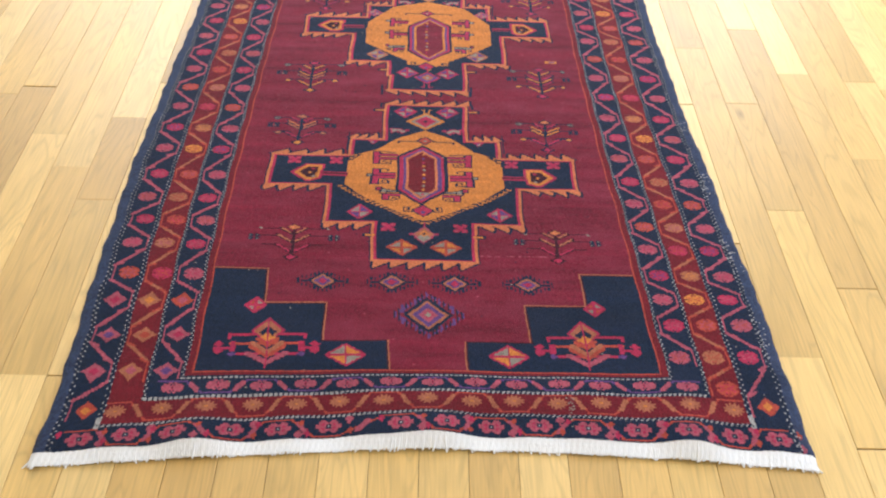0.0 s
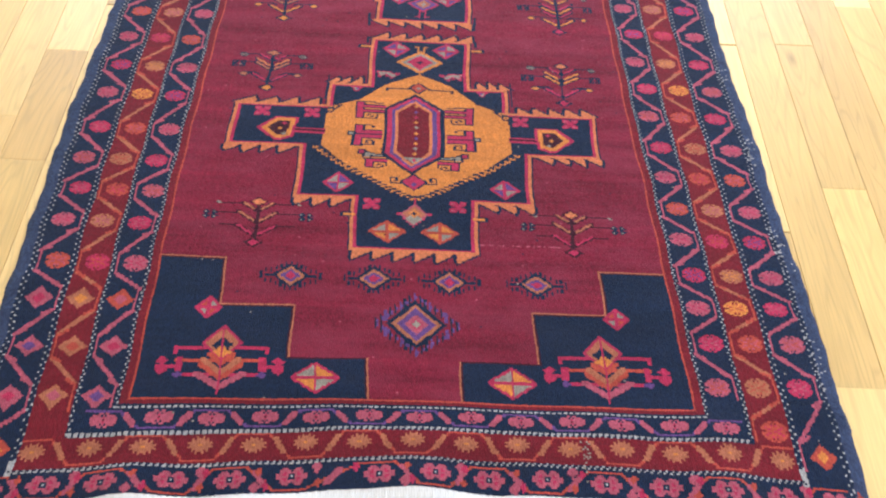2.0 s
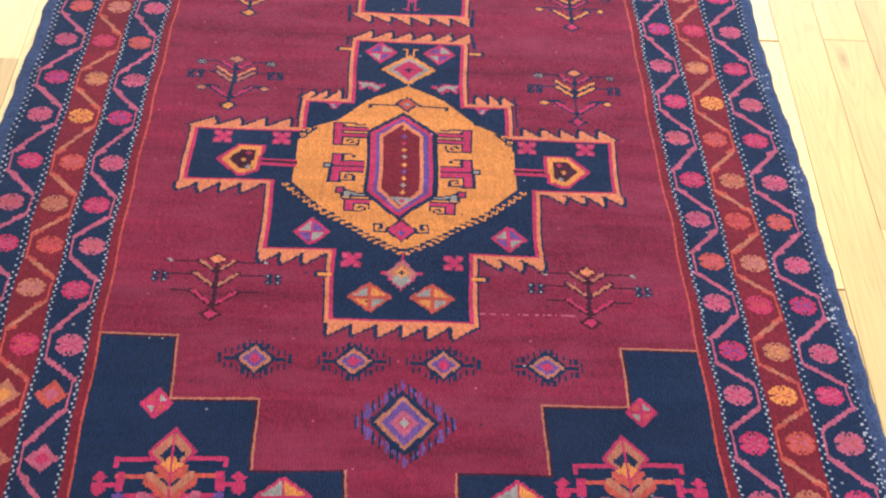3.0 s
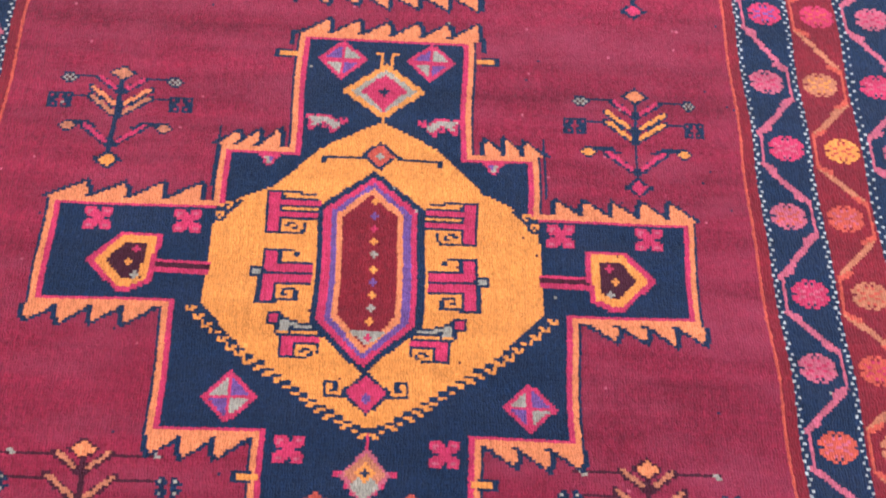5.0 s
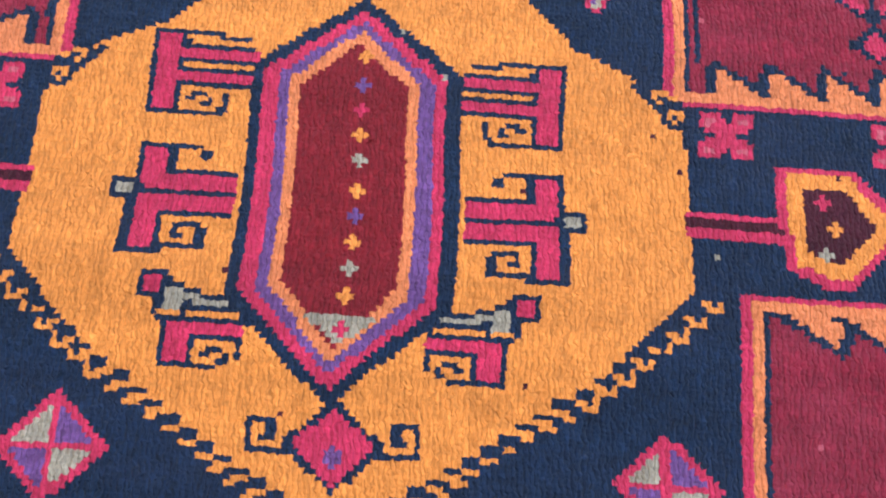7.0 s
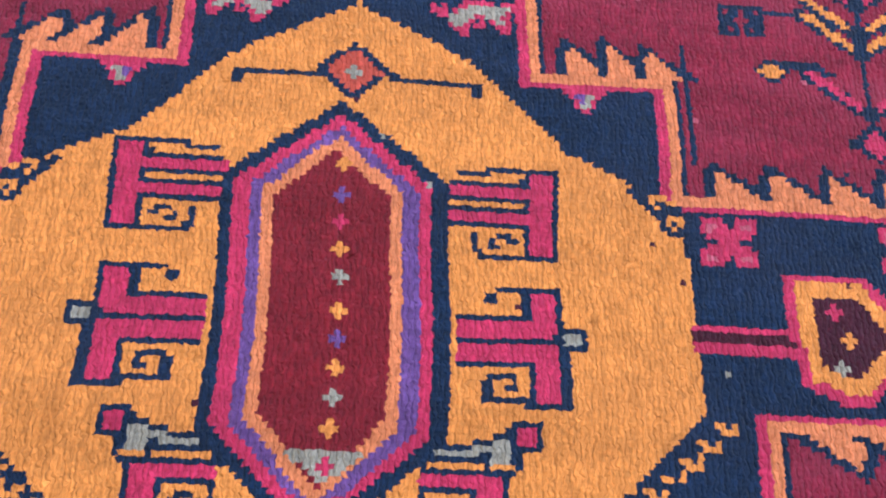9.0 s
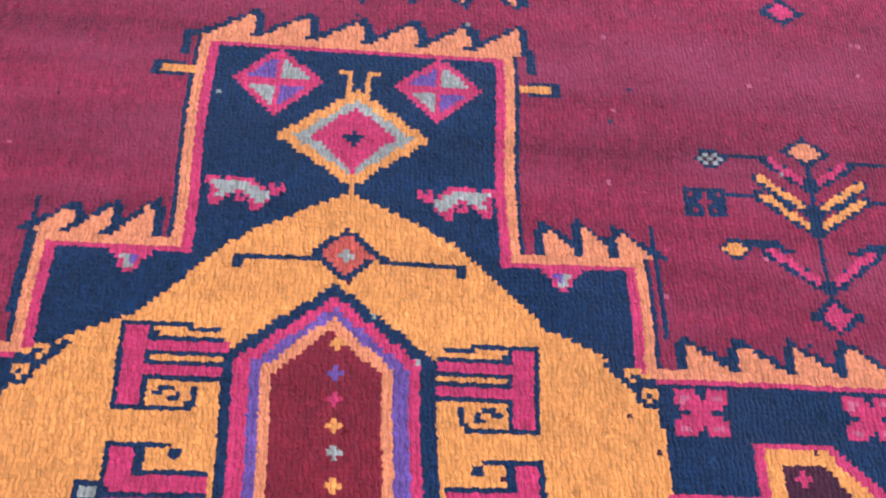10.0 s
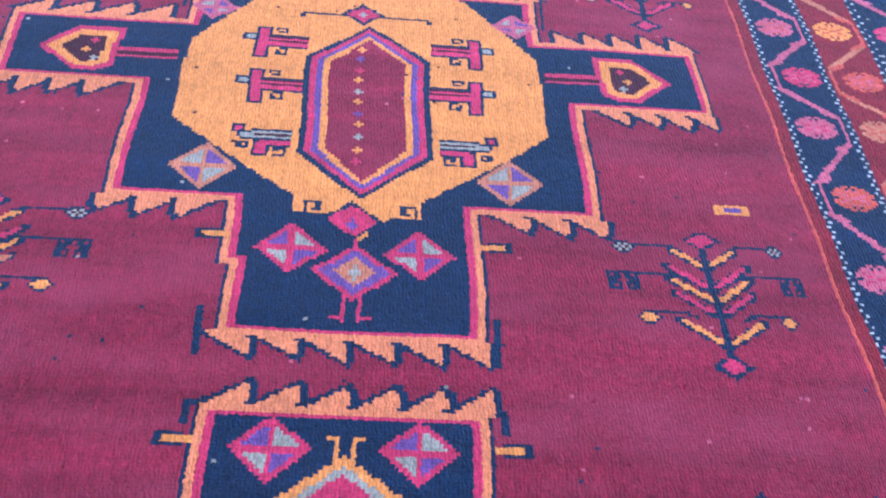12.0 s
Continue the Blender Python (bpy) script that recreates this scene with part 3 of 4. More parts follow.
def medallion(bot, body, arm, arm_top, step, top, first):
    own = begin("medallion", "stepped indigo cross medallion with toothed orange edge")
    M = np.zeros((NV, NU), bool)
    # blocks of the cross: left and right reach, lower and upper edge
    for lo, hi, a, b in ((-0.104, 0.105, bot, body + 0.02), (-0.0945, 0.093, arm_top, top), (-0.213, 0.210, body, arm_top), (-0.172, 0.168, arm_top - 0.01, step)) if first else (
            (-0.089, 0.096, bot, body + 0.02), (-0.095, 0.095, arm_top, top), (-0.202, 0.204, body, arm_top), (-0.170, 0.170, arm_top - 0.01, step)):
        r, c = window(lo, a, hi, b)
        M[r, c] = True
    arm_l, arm_r = (0.355, 0.346) if first else (0.339, 0.338)
    r, c = window(-arm_l, arm, arm_r, arm_top)
    M[r, c] = True
    if not first:
        r, c = window(-0.098, bot + 0.078, -0.08, body + 0.01)
        M[r, c] = True
    edge = grown(M, 4, 3)
    random.seed(5)
    paint(grown(M, 5, 3), "n")
    h = 0.0225
    tv = 2.6 * KV
    teeth(-0.108, 0.112, top + tv, h, 6, 1, 1)
    teeth(-0.190, -0.120, step + tv, h, 3, 1, 1)
    teeth(0.120, 0.190, step + tv, h, 3, 1, -1)
    teeth(-arm_l - 0.016, -0.198, arm_top + tv, h, 4, 1, 1)
    teeth(0.198, arm_r + 0.016, arm_top + tv, h, 5, 1, -1)
    teeth(-arm_l - 0.016, -0.232, arm - tv, h, 4, -1, -1)
    teeth(0.232, arm_r + 0.016, arm - tv, h, 4, -1, 1)
    teeth(-0.222, -0.120, body - tv, h, 3, -1, -1)
    teeth(0.120, 0.222, body - tv, h, 3, -1, 1)
    teeth(-0.112, 0.112, bot - tv, h, 6, -1, -1 if first else 1)
    paint(edge, "c")
    paint(grown(M, 2, 1), "p")
    paint(M, "n")
    # dark ticks where the outline runs on past a corner
    for s in (-1, 1):
        rect(s * 0.1885, arm_top + 0.03, s * 0.192, step + 0.034, "n")
        rect(s * 0.1145, top - 0.01, s * 0.118, top + 0.014, "n")
        if not first:
            rect(s * 0.1145, bot - 0.034, s * 0.118, bot + 0.02, "n")
    # tabs beside the upper and the lower block
    for s in (-1, 1):
        for v in (top - 0.022, body - 0.052):
            rect(s * 0.112, v - 2 * KV, s * 0.134, v + 2 * KV, "n")
            rect(s * 0.106, v - 0.9 * KV, s * 0.130, v + 0.9 * KV, "o")
    mid = 0.5 * (arm + arm_top)
    # hexagon
    hx = begin("hexagon", "golden orange hexagon with combs round a red lozenge", own)
    if first:
        low_tip, sl = body - 0.005, arm - 0.007
        side = [(0.063, step + 0.015), (0.085, step - 0.007), (0.117, arm_top + 0.036), (0.153, arm_top + 0.018), (0.183, arm_top - 0.020), (0.184, sl + 0.006), (0.128, sl - 0.058), (0.072, sl - 0.103)]
        poly([(-0.002, top - 0.119)] + side + [(0.004, low_tip + 0.004), (-0.006, low_tip + 0.004)] + [(-a - 0.001, b) for a, b in side[::-1]], "o")
        for s in (-1, 1):
            n = 21
            for k in range(n):
                f = (k + 0.2) / n
                u, v = s * 0.197 * (1 - f), sl + (low_tip - sl) * f - 0.056 * f * (1 - f)
                rect(u + s * 1.3 * KU, v - 1.3 * KV, u - s * 2.0 * KU, v + 1.1 * KV, "o")
            for k in range(n):
                f = (k + 0.2) / n
                u, v = s * 0.197 * (1 - f), sl + (low_tip - sl) * f - 0.056 * f * (1 - f)
                rect(u - s * 0.4 * KU, v + 0.6 * KV, u - s * 2.7 * KU, v + 2.2 * KV, "n")
                rect(u - s * 0.1 * KU, v - 0.5 * KV, u + s * 1.0 * KU, v + 1.2 * KV, "n")
                rect(u - s * 2.2 * KU, v - 1.6 * KV, u - s * 0.9 * KU, v - 0.7 * KV, "n")
            stay(own)
            glyph(["##..........", "o###ooo.....", "oo##o##oo...", "ooo##o####..", "oooo#####...", "ooooo##ooo..", "oooooo#o#o#.", "oooooo##o##.", "ooooooo#####"], s * 0.170, arm_top - 0.001, s)
            stay(hx)
    else:
        low_tip = bot + 0.105
        side = [(0.105, step - 0.003), (0.150, arm_top + 0.014), (0.176, arm_top - 0.030), (0.179, arm - 0.057), (0.058, bot + 0.160), (0.056, bot + 0.138), (0.030, bot + 0.138)]
        poly([(0, top - 0.115)] + side + [(0.003, low_tip)] + [(-a + 0.003, b) for a, b in side[::-1]], "o")
    for s in (-1, 1):
        stay(hx)
        if first:
            glyph(COMB_HIGH, s * 0.0888 - 0.0068, arm_top - 0.003 - s * 0.003, -s)
            glyph(COMB_MID, s * 0.098 - 0.007, mid - 0.027 - s * 0.002, -s)
            glyph(COMB_LOW, s * 0.079 - 0.007, arm - 0.040, -s)
            glyph(CURL, s * 0.0335 - 0.0045, body + 0.049, -s)
        else:
            glyph(COMB_T, s * 0.0945 + 0.004, arm_top - 0.026, s)
            glyph(COMB_T, s * 0.0955 + 0.003, mid - 0.052, s)
            glyph(COMB_FOOT, s * 0.0955 + 0.004, arm - 0.083, s)
            glyph(CURL, s * 0.040 + 0.003, bot + 0.144, -s)
    # lozenge
    begin("lozenge", "red lozenge ringed in orange, violet and pink", own)
    lt, lh, ll, lb = (top - 0.190, arm_top + 0.010, arm - 0.0235, body + 0.067) if first else (arm_top + 0.018, arm_top - 0.042, arm - 0.099, bot + 0.159)
    for a, d, yarn in ((0.061, 0.0, "n"), (0.0525, 0.009, "p"), (0.045, 0.017, "v"), (0.038, 0.024, "c"), (0.0305, 0.033, "i")) if first else (
            (0.062, 0.0, "n"), (0.056, 0.007, "p"), (0.049, 0.013, "v"), (0.0435, 0.019, "o"), (0.0375, 0.025, "r")):
        poly(lozenge(-0.007 if first else 0.004, a, lt - d, lh - d * 0.35, ll + d * 0.35, lb + d), yarn)
    if first:
        poly([(-0.026, lb + 0.054), (0.018, lb + 0.054), (-0.004, lb + 0.034)], "g")
    n = 11
    for k in range(n):
        glyph(["." + "ovpogovogop"[k] + ".", "ovpogovogop"[k] * 3, "." + "ovpogovogop"[k] + "."], -0.004, lt - 0.045 - k * (0.0172 if first else (lt - lb - 0.096) / (n - 1)))
    stay(hx)
    # small diamond with feelers above the lozenge, pink one below it
    v = lt + 0.022
    diamond(-0.003, v, 0.023, 0.021, "n")
    diamond(-0.003, v, 0.017, 0.015, "p" if not first else "b")
    diamond(-0.003, v, 0.005, 0.005, "g")
    for s in (-1, 1):
        stroke([(s * 0.018, v - .003), (s * 0.066, v - .004)], 1.2 * KV, "n")
        rect(s * 0.064, v - 0.013, s * 0.069, v - .004, "n")
    v = lb - (0.021 if first else 0.028)
    diamond(-0.003, v, 0.028, 0.026, "n")
    diamond(-0.003, v, 0.022, 0.021, "p")
    diamond(-0.003, v - 0.006, 0.006, 0.008, "v")
    stay(own)
    # arms: hearts on double stems, crosses
    for s in (-1, 1):
        begin("heart_motif", "maroon heart outlined in orange and pink", own)
        u, hm = s * 0.272 - 0.002, mid - (0.013 if first else 0.004)
        for half, yarn in ((2.5, "p"), (0.9, "m")):
            rect(s * 0.182, hm - 0.003 - half * KV, s * 0.246, hm - 0.003 + half * KV, yarn)
        for g, yarn in ((0.0, "p"), (0.006, "o"), (0.0145, "m")):
            poly([(u - s * (0.036 - g), hm + 0.038 - g), (u + s * (0.008 - g * 0.3), hm + 0.038 - g), (u + s * (0.043 - g * 1.5), hm), (u + s * (0.004 - g * 0.3), hm - 0.038 + g),
                  (u - s * (0.012 - g * 0.4), hm - 0.038 + g), (u - s * (0.033 - g), hm - 0.027 + g * 0.6)], yarn)
        for du, dv, yarn in ((-0.010, 0.012, "p"), (-0.004, -0.004, "o"), (-0.012, -0.018, "g")):
            glyph(["." + yarn + ".", yarn * 3, "." + yarn + "."], u + s * du, hm + dv)
        stay(own)
        if first:
            glyph(CROSS4, s * 0.209 - 0.003, arm_top - 0.018)
            glyph(CROSS4, s * 0.308 - 0.003, arm_top - 0.018)
            glyph(CROSS4, s * 0.080, body - 0.022)
            quartered(s * 0.158 + 0.012, body + 0.0355, 0.029, 0.030, "v", "g", "p")
            quartered(s * 0.048, bot + 0.0445, 0.036, 0.030, "o", "g", "b")
        else:
            quartered(s * 0.1365, body + 0.0365, 0.032, 0.032, "v", "g", "y")
            quartered(s * 0.054, bot + 0.091, 0.031, 0.031, "g", "v", "p")
        # upper block
        if first:
            glyph(["pppppppp", ".pvvggp.", "..pvgp..", "..pggp..", "...pp..."], s * 0.128, step - 0.010, s)
        else:
            quartered(s * 0.157, arm_top + 0.036, 0.024, 0.024, "v", "g", "d")
        quartered(s * 0.053, top - 0.028, 0.030, 0.030, "g", "v", "p")
        glyph(BEAST, s * 0.066, top - 0.126, -s)
    diamond(0, top - 0.074, 0.050, 0.041, "o")
    diamond(0, top - 0.074, 0.038, 0.033, "g")
    diamond(0, top - 0.074, 0.028, 0.026, "p")
    diamond(0, top - 0.074, 0.007, 0.007, "n")
    stroke([(0, top - 0.074 - 0.040), (0, top - 0.074 - 0.026)], 1.5 * KU, "p")
    stroke([(0, top - 0.120), (0, top - 0.108)], 1.5 * KU, "o")
    for s in (-1, 1):
        stroke([(s * 0.006, top - 0.036), (s * 0.006, top - 0.018)], 1.2 * KU, "o")
        stroke([(s * 0.006, top - 0.017), (s * 0.011, top - 0.017)], 1.2 * KU, "o")
    if first:
        # flower and rays in the lower block
        w = body - 0.050
        for k in range(-3, 4):
            stroke([(k * 0.006, w - 0.030 + abs(k) * 0.006), (k * 0.006, w)], 1.1 * KU, "p")
        stroke([(-0.031, w + 0.004), (0.031, w + 0.004)], 1.2 * KV, "p")
        diamond(0, w + 0.002, 0.026, 0.032, "d")
        diamond(0, w + 0.004, 0.022, 0.025, "y")
        diamond(0, w - 0.008, 0.016, 0.017, "g")
        diamond(0, w + 0.006, 0.010, 0.010, "o")
        diamond(0, w + 0.006, 0.005, 0.005, "n")
        stroke([(0, body - .018), (0, body)], KU * 1.2, "p")
    else:
        diamond(0, bot + 0.066, 0.036, 0.033, "p")
        diamond(0, bot + 0.066, 0.030, 0.027, "v")
        diamond(0, bot + 0.066, 0.018, 0.018, "y")
        diamond(0, bot + 0.066, 0.005, 0.010, "g")
        stroke([(0, bot + 0.097), (0, low_tip)], KU * 1.2, "p")
        for s in (-1, 1):
            stroke([(s * 0.006, bot + 0.038), (s * 0.006, bot + 0.012)], 1.3 * KU, "p")
            stroke([(s * 0.006, bot + 0.014), (s * 0.014, bot + 0.014)], 1.3 * KU, "p")
    stay(0)


medallion(0.574, 0.713, 0.862, 0.980, 1.061, 1.231, True)
medallion(1.322, 1.479, 1.643, 1.742, 1.823, 1.978, False)


# stray knots and lint
rng = np.random.default_rng(8)
dice = rng.random(colour.shape)
colour[(colour == YARN.index("o")) & (dice < 0.0016)] = YARN.index("m")
colour[(colour == YARN.index("n")) & (dice < 0.0006)] = YARN.index("g")
colour[(colour == YARN.index("r")) & (dice < 0.0008)] = YARN.index("d")
colour[(colour == YARN.index("r")) & (dice > 0.9993)] = YARN.index("n")
r, c = window(0.648, V0, 0.668, 1.2)
colour[r, c] = np.where((dice[r, c] < 0.07) & (np.sin(VC[r] * 23)[:, None] > 0.2), YARN.index("w"), colour[r, c])
# a pulled weft line and a worn spot near the end
r, c = window(0.12, 0.592, 0.27, 0.596)
colour[r, c] = np.where(dice[r, c] < 0.45, YARN.index("d"), colour[r, c])
r, c = window(0.252, 0.098, 0.268, 0.176)
colour[r, c] = np.where(dice[r, c] < 0.16, YARN.index("g"), colour[r, c])


# -------- the cloth: how the weave lies on the floor
def lay(u, v):
    """World place of a point of the weave."""
    u, v = np.asarray(u, float), np.asarray(v, float)
    inner = np.interp(v, [0.1, 0.55, 0.8, 0.95, 1.1, 1.5, 1.9], [1.015, 1.012, 0.998, 0.974, 0.965, 0.935, 0.925])
    outer = np.interp(v, [0.1, 0.55, 0.75, 0.9, 1.1, 1.5, 1.9], [1.015, 1.015, 1.005, 1.0, 0.985, 0.968, 0.960])
    right = inner + (outer - inner) * np.clip((abs(u) - 0.44) / 0.21, 0, 1)
    left = np.interp(v, [0.1, 0.5, 0.9, 1.2, 1.8], [1.012, 1.005, 1.010, 1.008, 0.992])
    draw = np.where(u > 0, right, left)
    x = SPREAD * u * (1 - (1 - draw) * np.clip((abs(u) - 0.34) / 0.09, 0, 1))
    x = x + np.interp(v, [0.2, 0.42, 0.55, 0.75], [0.017, 0.008, 0.003, 0.0])
    hem = np.clip((abs(u) - 0.652) / 0.026, 0, 1)
    x = x + hem * np.sign(u) * np.interp(v, [0.1, 0.5, 0.9, 1.3, 1.8], [0.0, 0.002, 0.004, 0.002, 0.001])
    rim = np.clip((abs(u) - 0.60) / 0.078, 0, 1)
    x = x + rim * (0.0016 * np.sin(v * 13 + u * 2) + 0.0012 * np.sin(v * 37 + 1) + 0.0012 * np.sin(v * 91))
    # the near end sags outwards, more on one side
    sag = np.where(u < 0, np.interp(v, [0.05, 0.13, 0.18, 0.21, 0.235, 0.3, 0.42, 0.52, 0.6], [0.053, 0.054, 0.049, 0.036, 0.023, 0.018, 0.014, 0.002, 0.0]),
                   np.interp(v, [0.05, 0.12, 0.18, 0.21, 0.3, 0.42, 0.52], [0.028, 0.018, 0.003, -0.003, -0.014, -0.012, 0.0]))
    y = v - np.interp(v, [0.34, 0.45, 0.52], [0.0145, 0.004, 0.0]) - sag * (abs(u) / 0.6) ** np.where(u < 0, 1.3, 2.0) - np.interp(v, [0.05, 0.12, 0.2], [0.009, 0.004, 0.0])
    end = np.clip((0.26 - v) / 0.19, 0, 1) ** 1.5
    wave = sum(a * np.exp(-((u - c) / w) ** 2) for c, w, a in ((-0.42, 0.06, 0.9), (-0.02, 0.07, 1.0), (0.27, 0.04, 0.5), (0.46, 0.06, 1.0)))
    z = end * 0.015 * wave + end * 0.003 * np.sin(u * 43)
    z = z + 0.0012 * np.sin(u * 9 + v * 7) * np.sin(v * 5.3 - u * 3)
    over = np.clip((abs(u) - (U_END - 0.009)) / 0.009, 0, 1)
    z = z - 0.006 * over ** 2
    return x, y, z


rug = tagged(new("rug"), "red and navy hand-knotted wool rug with orange medallions", "rug")
gu = -U_END + np.arange(NU + 1) * (2 * U_END / NU)
gv = V0 + np.arange(NV + 1) * ((V1 - V0) / NV)
# two steps to a knot, so that the tufts stand up and their edges are ragged
fu = -U_END + np.arange(2 * NU + 1) * (U_END / NU)
fv = V0 + np.arange(2 * NV + 1) * ((V1 - V0) / NV / 2)
GU, GV = np.meshgrid(fu, fv)
rng = np.random.default_rng(3)
JU = GU + rng.normal(0, 0.00048, GU.shape) + 0.0012 * np.sin(GV * 37 + GU * 8)
JV = GV + rng.normal(0, 0.00044, GV.shape) + 0.0010 * np.sin(GU * 31 + GV * 11) * np.sin(GV * 23)
LIFT = rng.normal(0, 0.00013, GU.shape)
LIFT[1::2, 1::2] += 0.0004
close = np.zeros((NV, NU), bool)
NEAR_ROWS, NEAR_COLS = window(-0.40, 0.54, 0.40, 1.34)
close[NEAR_ROWS, NEAR_COLS] = True
# along the rim of the fine part the middle points stay on the line between their neighbours
for k in (NEAR_ROWS.start * 2, NEAR_ROWS.stop * 2):
    for A in (JU, JV, LIFT):
        A[k, 1::2] = 0.5 * (A[k, :-1:2] + A[k, 2::2])
for k in (NEAR_COLS.start * 2, NEAR_COLS.stop * 2):
    for A in (JU, JV, LIFT):
        A[1::2, k] = 0.5 * (A[:-1:2, k] + A[2::2, k])
PX, PY, PZ = lay(JU, JV)
PLACES = np.stack([PX, PY, PZ + LIFT], -1).reshape(-1, 3)
FW = 2 * NU + 1


def knots(name, index, parent, label):
    jj, ii = np.nonzero(belongs == index)
    if len(jj) == 0:
        return None
    inks = colour[jj, ii]
    fine = close[jj, ii]
    jc, ic = jj[~fine], ii[~fine]
    a = 2 * jc * FW + 2 * ic
    quads = [np.stack([a, a + 2, a + 2 * FW + 2, a + 2 * FW], -1)]
    cells = [np.stack([ic, jc], -1)]
    steps = [np.stack([np.stack([ic + p, jc + q], -1) for p, q in ((0, 0), (1, 0), (1, 1), (0, 1))], 1)]
    shades = [inks[~fine]]
    jf, fi = jj[fine], ii[fine]
    for p in (0, 1):
        for q in (0, 1):
            a = (2 * jf + q) * FW + 2 * fi + p
            quads.append(np.stack([a, a + 1, a + FW + 1, a + FW], -1))
            cells.append(np.stack([fi, jf], -1))
            steps.append(np.stack([np.stack([fi + (p + e) / 2, jf + (q + g) / 2], -1) for e, g in ((0, 0), (1, 0), (1, 1), (0, 1))], 1))
            shades.append(inks[fine])
    quads, cells, steps, shades = (np.concatenate(t) for t in (quads, cells, steps, shades))
    used, flat = np.unique(quads, return_inverse=True)
    me = bpy.data.meshes.new(name)
    me.from_pydata(PLACES[used].tolist(), [], flat.reshape(-1, 4).tolist())
    kinds = np.unique(shades)
    for k in kinds:
        me.materials.append(YARNS[k])
    me.polygons.foreach_set("material_index", np.searchsorted(kinds, shades).astype(np.int32))
    me.polygons.foreach_set("use_smooth", np.ones(len(shades), bool))
    uv = me.uv_layers.new(name="knots")
    # a hair inside the cell, so that each knot keeps one shade
    corners = np.clip(steps, cells[:, None] + 0.002, cells[:, None] + 0.998)
    uv.data.foreach_set("uv", corners.astype(np.float32).ravel())
    me.update()
    ob = new(name, me)
    ob.parent = parent
    return tagged(ob, label)


def pieces():
    """Every part becomes one connected patch; crumbs join the patch beside them."""
    seen = np.zeros(belongs.shape, bool)
    own = belongs.tolist()
    for j in range(NV):
        for i in range(NU):
            if seen[j, i]:
                continue
            p, patch, k, beside = own[j][i], [(j, i)], 0, {}
            seen[j, i] = True
            while k < len(patch):
                a, b = patch[k]
                k += 1
                for q, w in ((a - 1, b), (a + 1, b), (a, b - 1), (a, b + 1)):
                    if 0 <= q < NV and 0 <= w < NU:
                        if own[q][w] != p:
                            beside[own[q][w]] = beside.get(own[q][w], 0) + 1
                        elif not seen[q, w]:
                            seen[q, w] = True
                            patch.append((q, w))
            if len(patch) < 60 and beside:
                target = max(beside, key=beside.get)
            elif p in taken:
                PARTS.append(PARTS[p])
                target = len(PARTS) - 1
            else:
                taken.add(p)
                continue
            rows, cols = zip(*patch)
            belongs[list(rows), list(cols)] = target


taken = set()
pieces()
made = {-1: rug}
for index, (name, parent, label) in enumerate(PARTS):
    ob = knots(name, index, made.get(parent, rug), label)
    if ob:
        made[index] = ob

# edge and back of the cloth
bm = bmesh.new()
rim = [(u, V0) for u in gu[::6]] + [(U_END, v) for v in gv[1::6]] + [(u, V1) for u in gu[::-6]] + [(-U_END, v) for v in gv[::-6]]
upper, lower = [], []
for u, v in rim:
    x, y, z = (float(t) for t in lay(u, v))
    upper.append(bm.verts.new((x, y, z - 0.0006)))
    lower.append(bm.verts.new((x, y, FLOOR_Z + 0.001 + max(0.0, z) * 0.8)))
for k in range(len(rim)):
    n = (k + 1) % len(rim)
    if (upper[k].co - upper[n].co).length > 1e-6:
        bm.faces.new((upper[k], lower[k], lower[n], upper[n]))
part("backing", bm, BACK, rug, "dark woven edge and back of the rug")


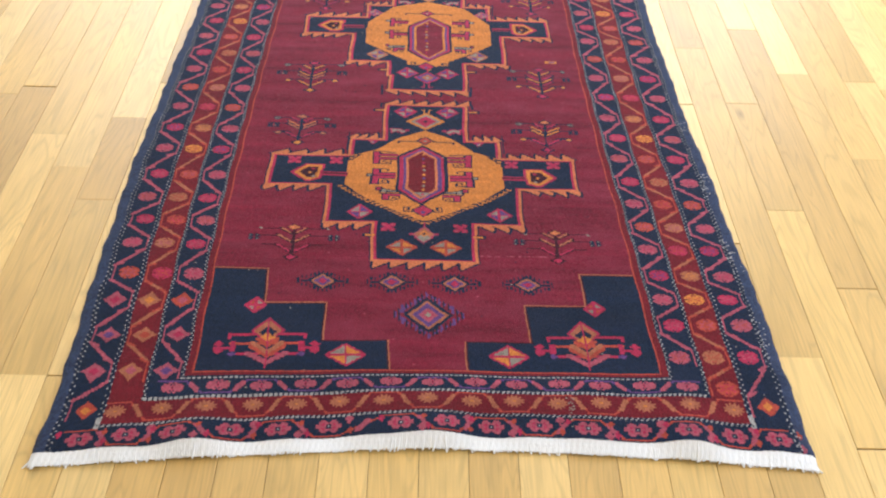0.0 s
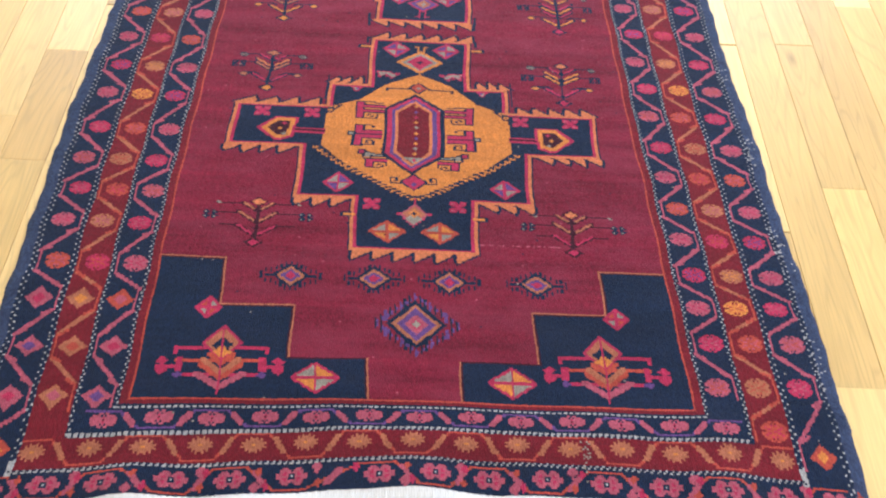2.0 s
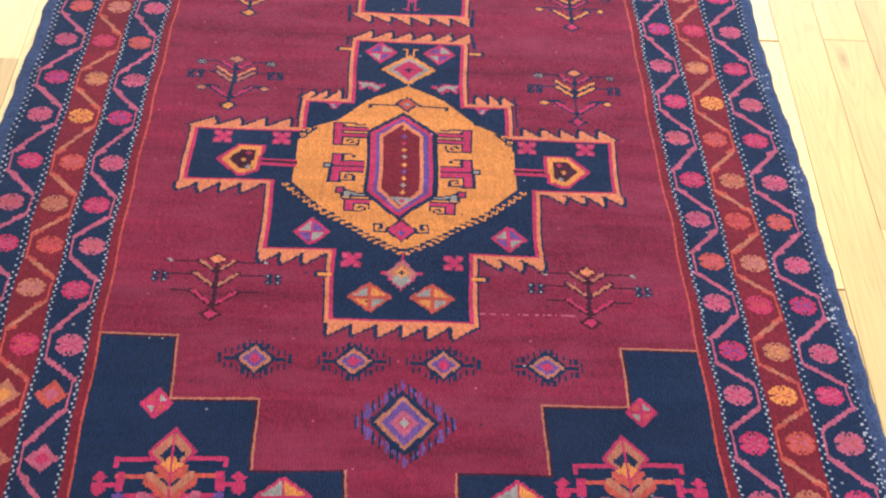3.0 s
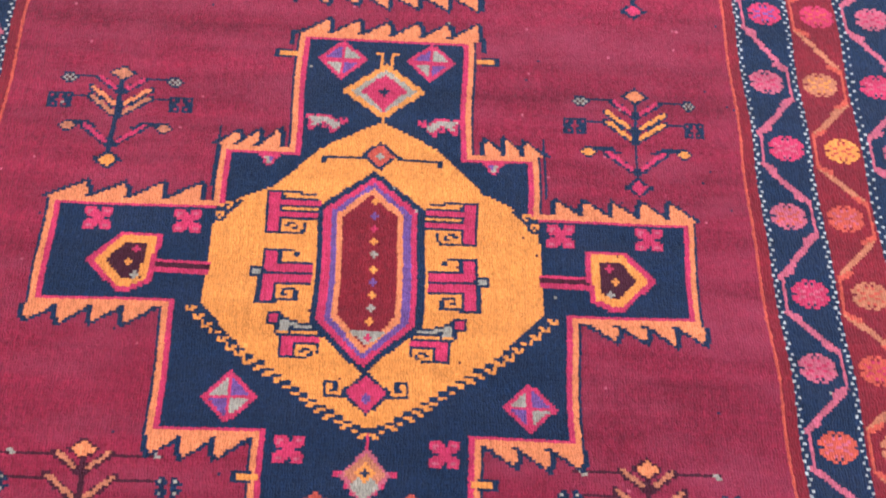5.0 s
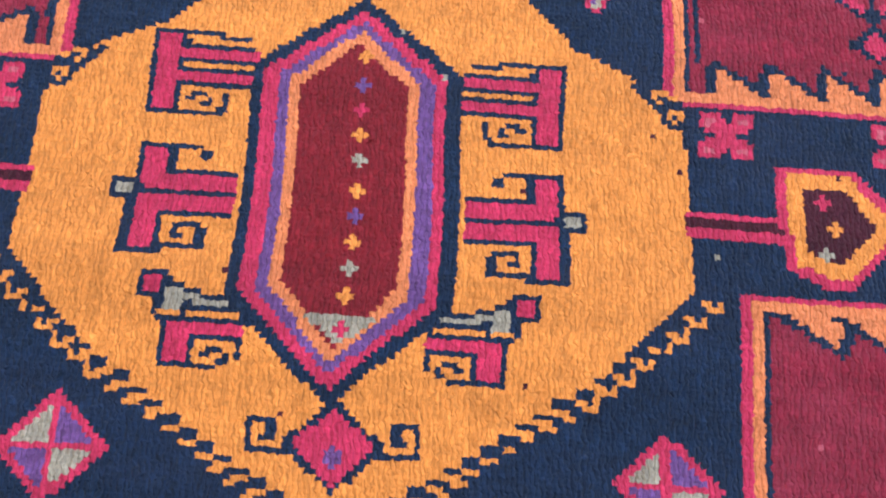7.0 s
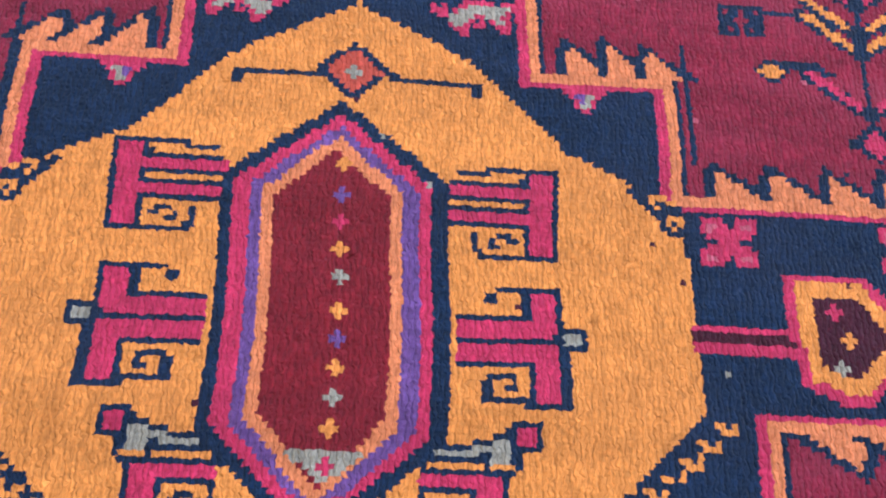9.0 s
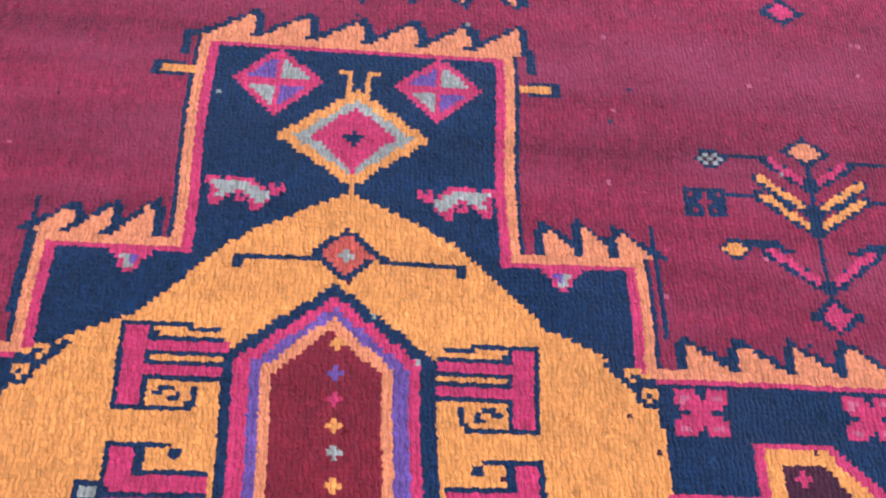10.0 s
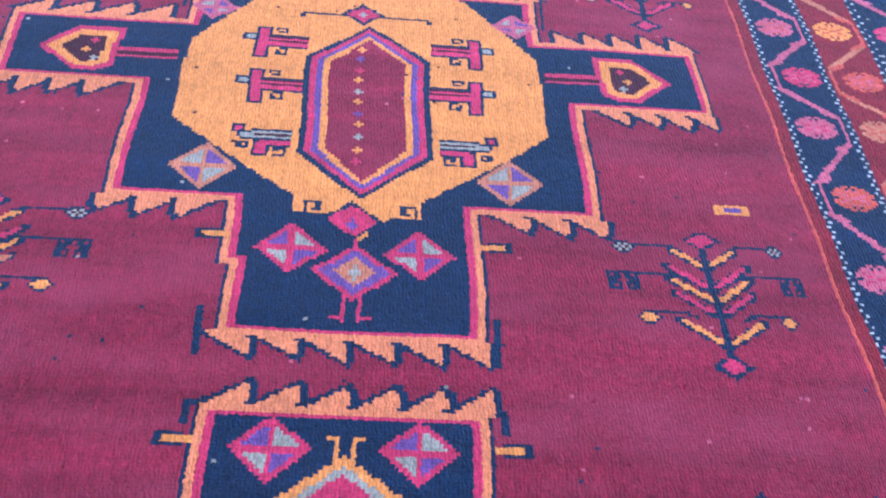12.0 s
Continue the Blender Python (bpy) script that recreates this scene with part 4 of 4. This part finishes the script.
# white cotton fringe: a flat-woven strip and its warp ends
def fringe(v_in, v_out, side):
    bm = bmesh.new()
    r = random.Random(11 + side)
    n = 620
    for k in range(n):
        u = -U_END + 0.004 + (2 * U_END - 0.008) * (k + r.uniform(0.1, 0.9)) / n
        lean = r.gauss(0, 0.0034) + 0.004 * math.sin(u * 9) + (0.010 if abs(u) > 0.64 else 0.0) * (1 if u > 0 else -1)
        out = v_out - side * 0.0015 + side * abs(r.gauss(0, 0.0012)) + side * 0.001 * math.sin(u * 70) + side * (0.004 if r.random() < 0.10 else 0)
        w0, w1 = r.uniform(0.0019, 0.0025), r.uniform(0.0015, 0.0021)
        rings = []
        for f, w in ((0.0, w0), (0.45, w0), (0.8, w1), (1.0, w1 * 0.9)):
            v = v_in + (out - v_in) * f
            x, y, z = (float(t) for t in lay(u + lean * f * f, v if side < 0 else min(v, V1)))
            if side > 0:
                y += max(0.0, v - V1)
            z = z * (1 - 0.75 * f) - 0.0030 - 0.0045 * f ** 1.5 + r.uniform(-0.0004, 0.0008)
            rings.append([bm.verts.new((x + dx * w, y, max(z + dz * w, FLOOR_Z + 0.0008))) for dx, dz in ((-1, 0), (0, 0.8), (1, 0), (0, -0.8))])
        for a, b in zip(rings, rings[1:]):
            for i in range(4):
                bm.faces.new((a[i], a[(i + 1) % 4], b[(i + 1) % 4], b[i]))
        bm.faces.new(rings[-1])
    # woven web under the strands
    last = None
    for k in range(481):
        u = -U_END + 2 * U_END * k / 480
        pts = []
        for f in (0.0, 0.5, 0.97 + 0.05 * math.sin(u * 83) * math.sin(u * 19)):
            v = v_in + (v_out - v_in) * f
            x, y, z = (float(t) for t in lay(u, v if side < 0 else min(v, V1)))
            if side > 0:
                y += max(0.0, v - V1)
            pts.append(bm.verts.new((x, y, max(z * (1 - 0.75 * f) - 0.0004 - 0.0050 * f + 0.0006 * math.sin(u * 610 + 3 * f), FLOOR_Z + 0.0032 - 0.002 * f))))
        if last:
            for i in range(2):
                bm.faces.new((last[i], last[i + 1], pts[i + 1], pts[i]))
        last = pts
    ob = part("fringe", bm, COTTON, rug, "short white cotton fringe")
    return tagged(ob, kind="stuff")


fringe(V0 + 0.001, 0.045, -1)
fringe(V1 - 0.001, V1 + 0.028, 1)

# ---------------------------------------------------------------- oak strip floor
bm = bmesh.new()
box(bm, X0, Y0, FLOOR_Z - 0.03, X1, Y1, FLOOR_Z - 0.0035)
floor = tagged(part("floor", bm, JOINT, None), "honey-coloured oak strip floor with a satin finish", "floor", kind="structure")
PW = 0.0932


def plank_mesh(length):
    bm = bmesh.new()
    g, e, t = 0.0005, 0.0010, 0.0033
    x, y = PW / 2 - g, length / 2 - g
    low = [bm.verts.new((a * x, b * y, -t)) for a, b in ((-1, -1), (1, -1), (1, 1), (-1, 1))]
    mid = [bm.verts.new((a * x, b * y, -e * 0.6)) for a, b in ((-1, -1), (1, -1), (1, 1), (-1, 1))]
    top = [bm.verts.new((a * (x - e), b * (y - e), 0)) for a, b in ((-1, -1), (1, -1), (1, 1), (-1, 1))]
    for p, q in ((low, mid), (mid, top)):
        for i in range(4):
            bm.faces.new((p[i], p[(i + 1) % 4], q[(i + 1) % 4], q[i]))
    bm.faces.new(top)
    me = bpy.data.meshes.new("plank")
    bm.to_mesh(me)
    bm.free()
    me.materials.append(OAK)
    return me


SHAPES = {}
# end joints that are known, by row of planks
JOINTS = {9: [0.81, 1.306, 2.02], 12: [1.04], 8: [0.295, 1.62], -11: [1.065], -10: [0.92, 2.1], -9: [0.199, 0.785, 1.157], 10: [0.52, 1.75], 11: [-0.1, 1.48]}
r = random.Random(4)
for col in range(-30, 30):
    cuts = list(JOINTS.get(col, [r.uniform(-0.5, 1.5)]))
    while cuts[0] > Y0 + 0.5:
        cuts.insert(0, cuts[0] - r.uniform(0.6, 1.5))
    while cuts[-1] < Y1 - 0.5:
        cuts.append(cuts[-1] + r.uniform(0.6, 1.5))
    cuts = [Y0] + [v for v in cuts if Y0 + 0.2 < v < Y1 - 0.2] + [Y1]
    for a, b in zip(cuts, cuts[1:]):
        n = round(b - a, 2)
        if n not in SHAPES:
            SHAPES[n] = plank_mesh(n)
        ob = new("plank", SHAPES[n])
        ob.location = ((col + 0.5) * PW, (a + b) / 2, FLOOR_Z + r.uniform(-0.00012, 0.00005))
        ob.parent = floor
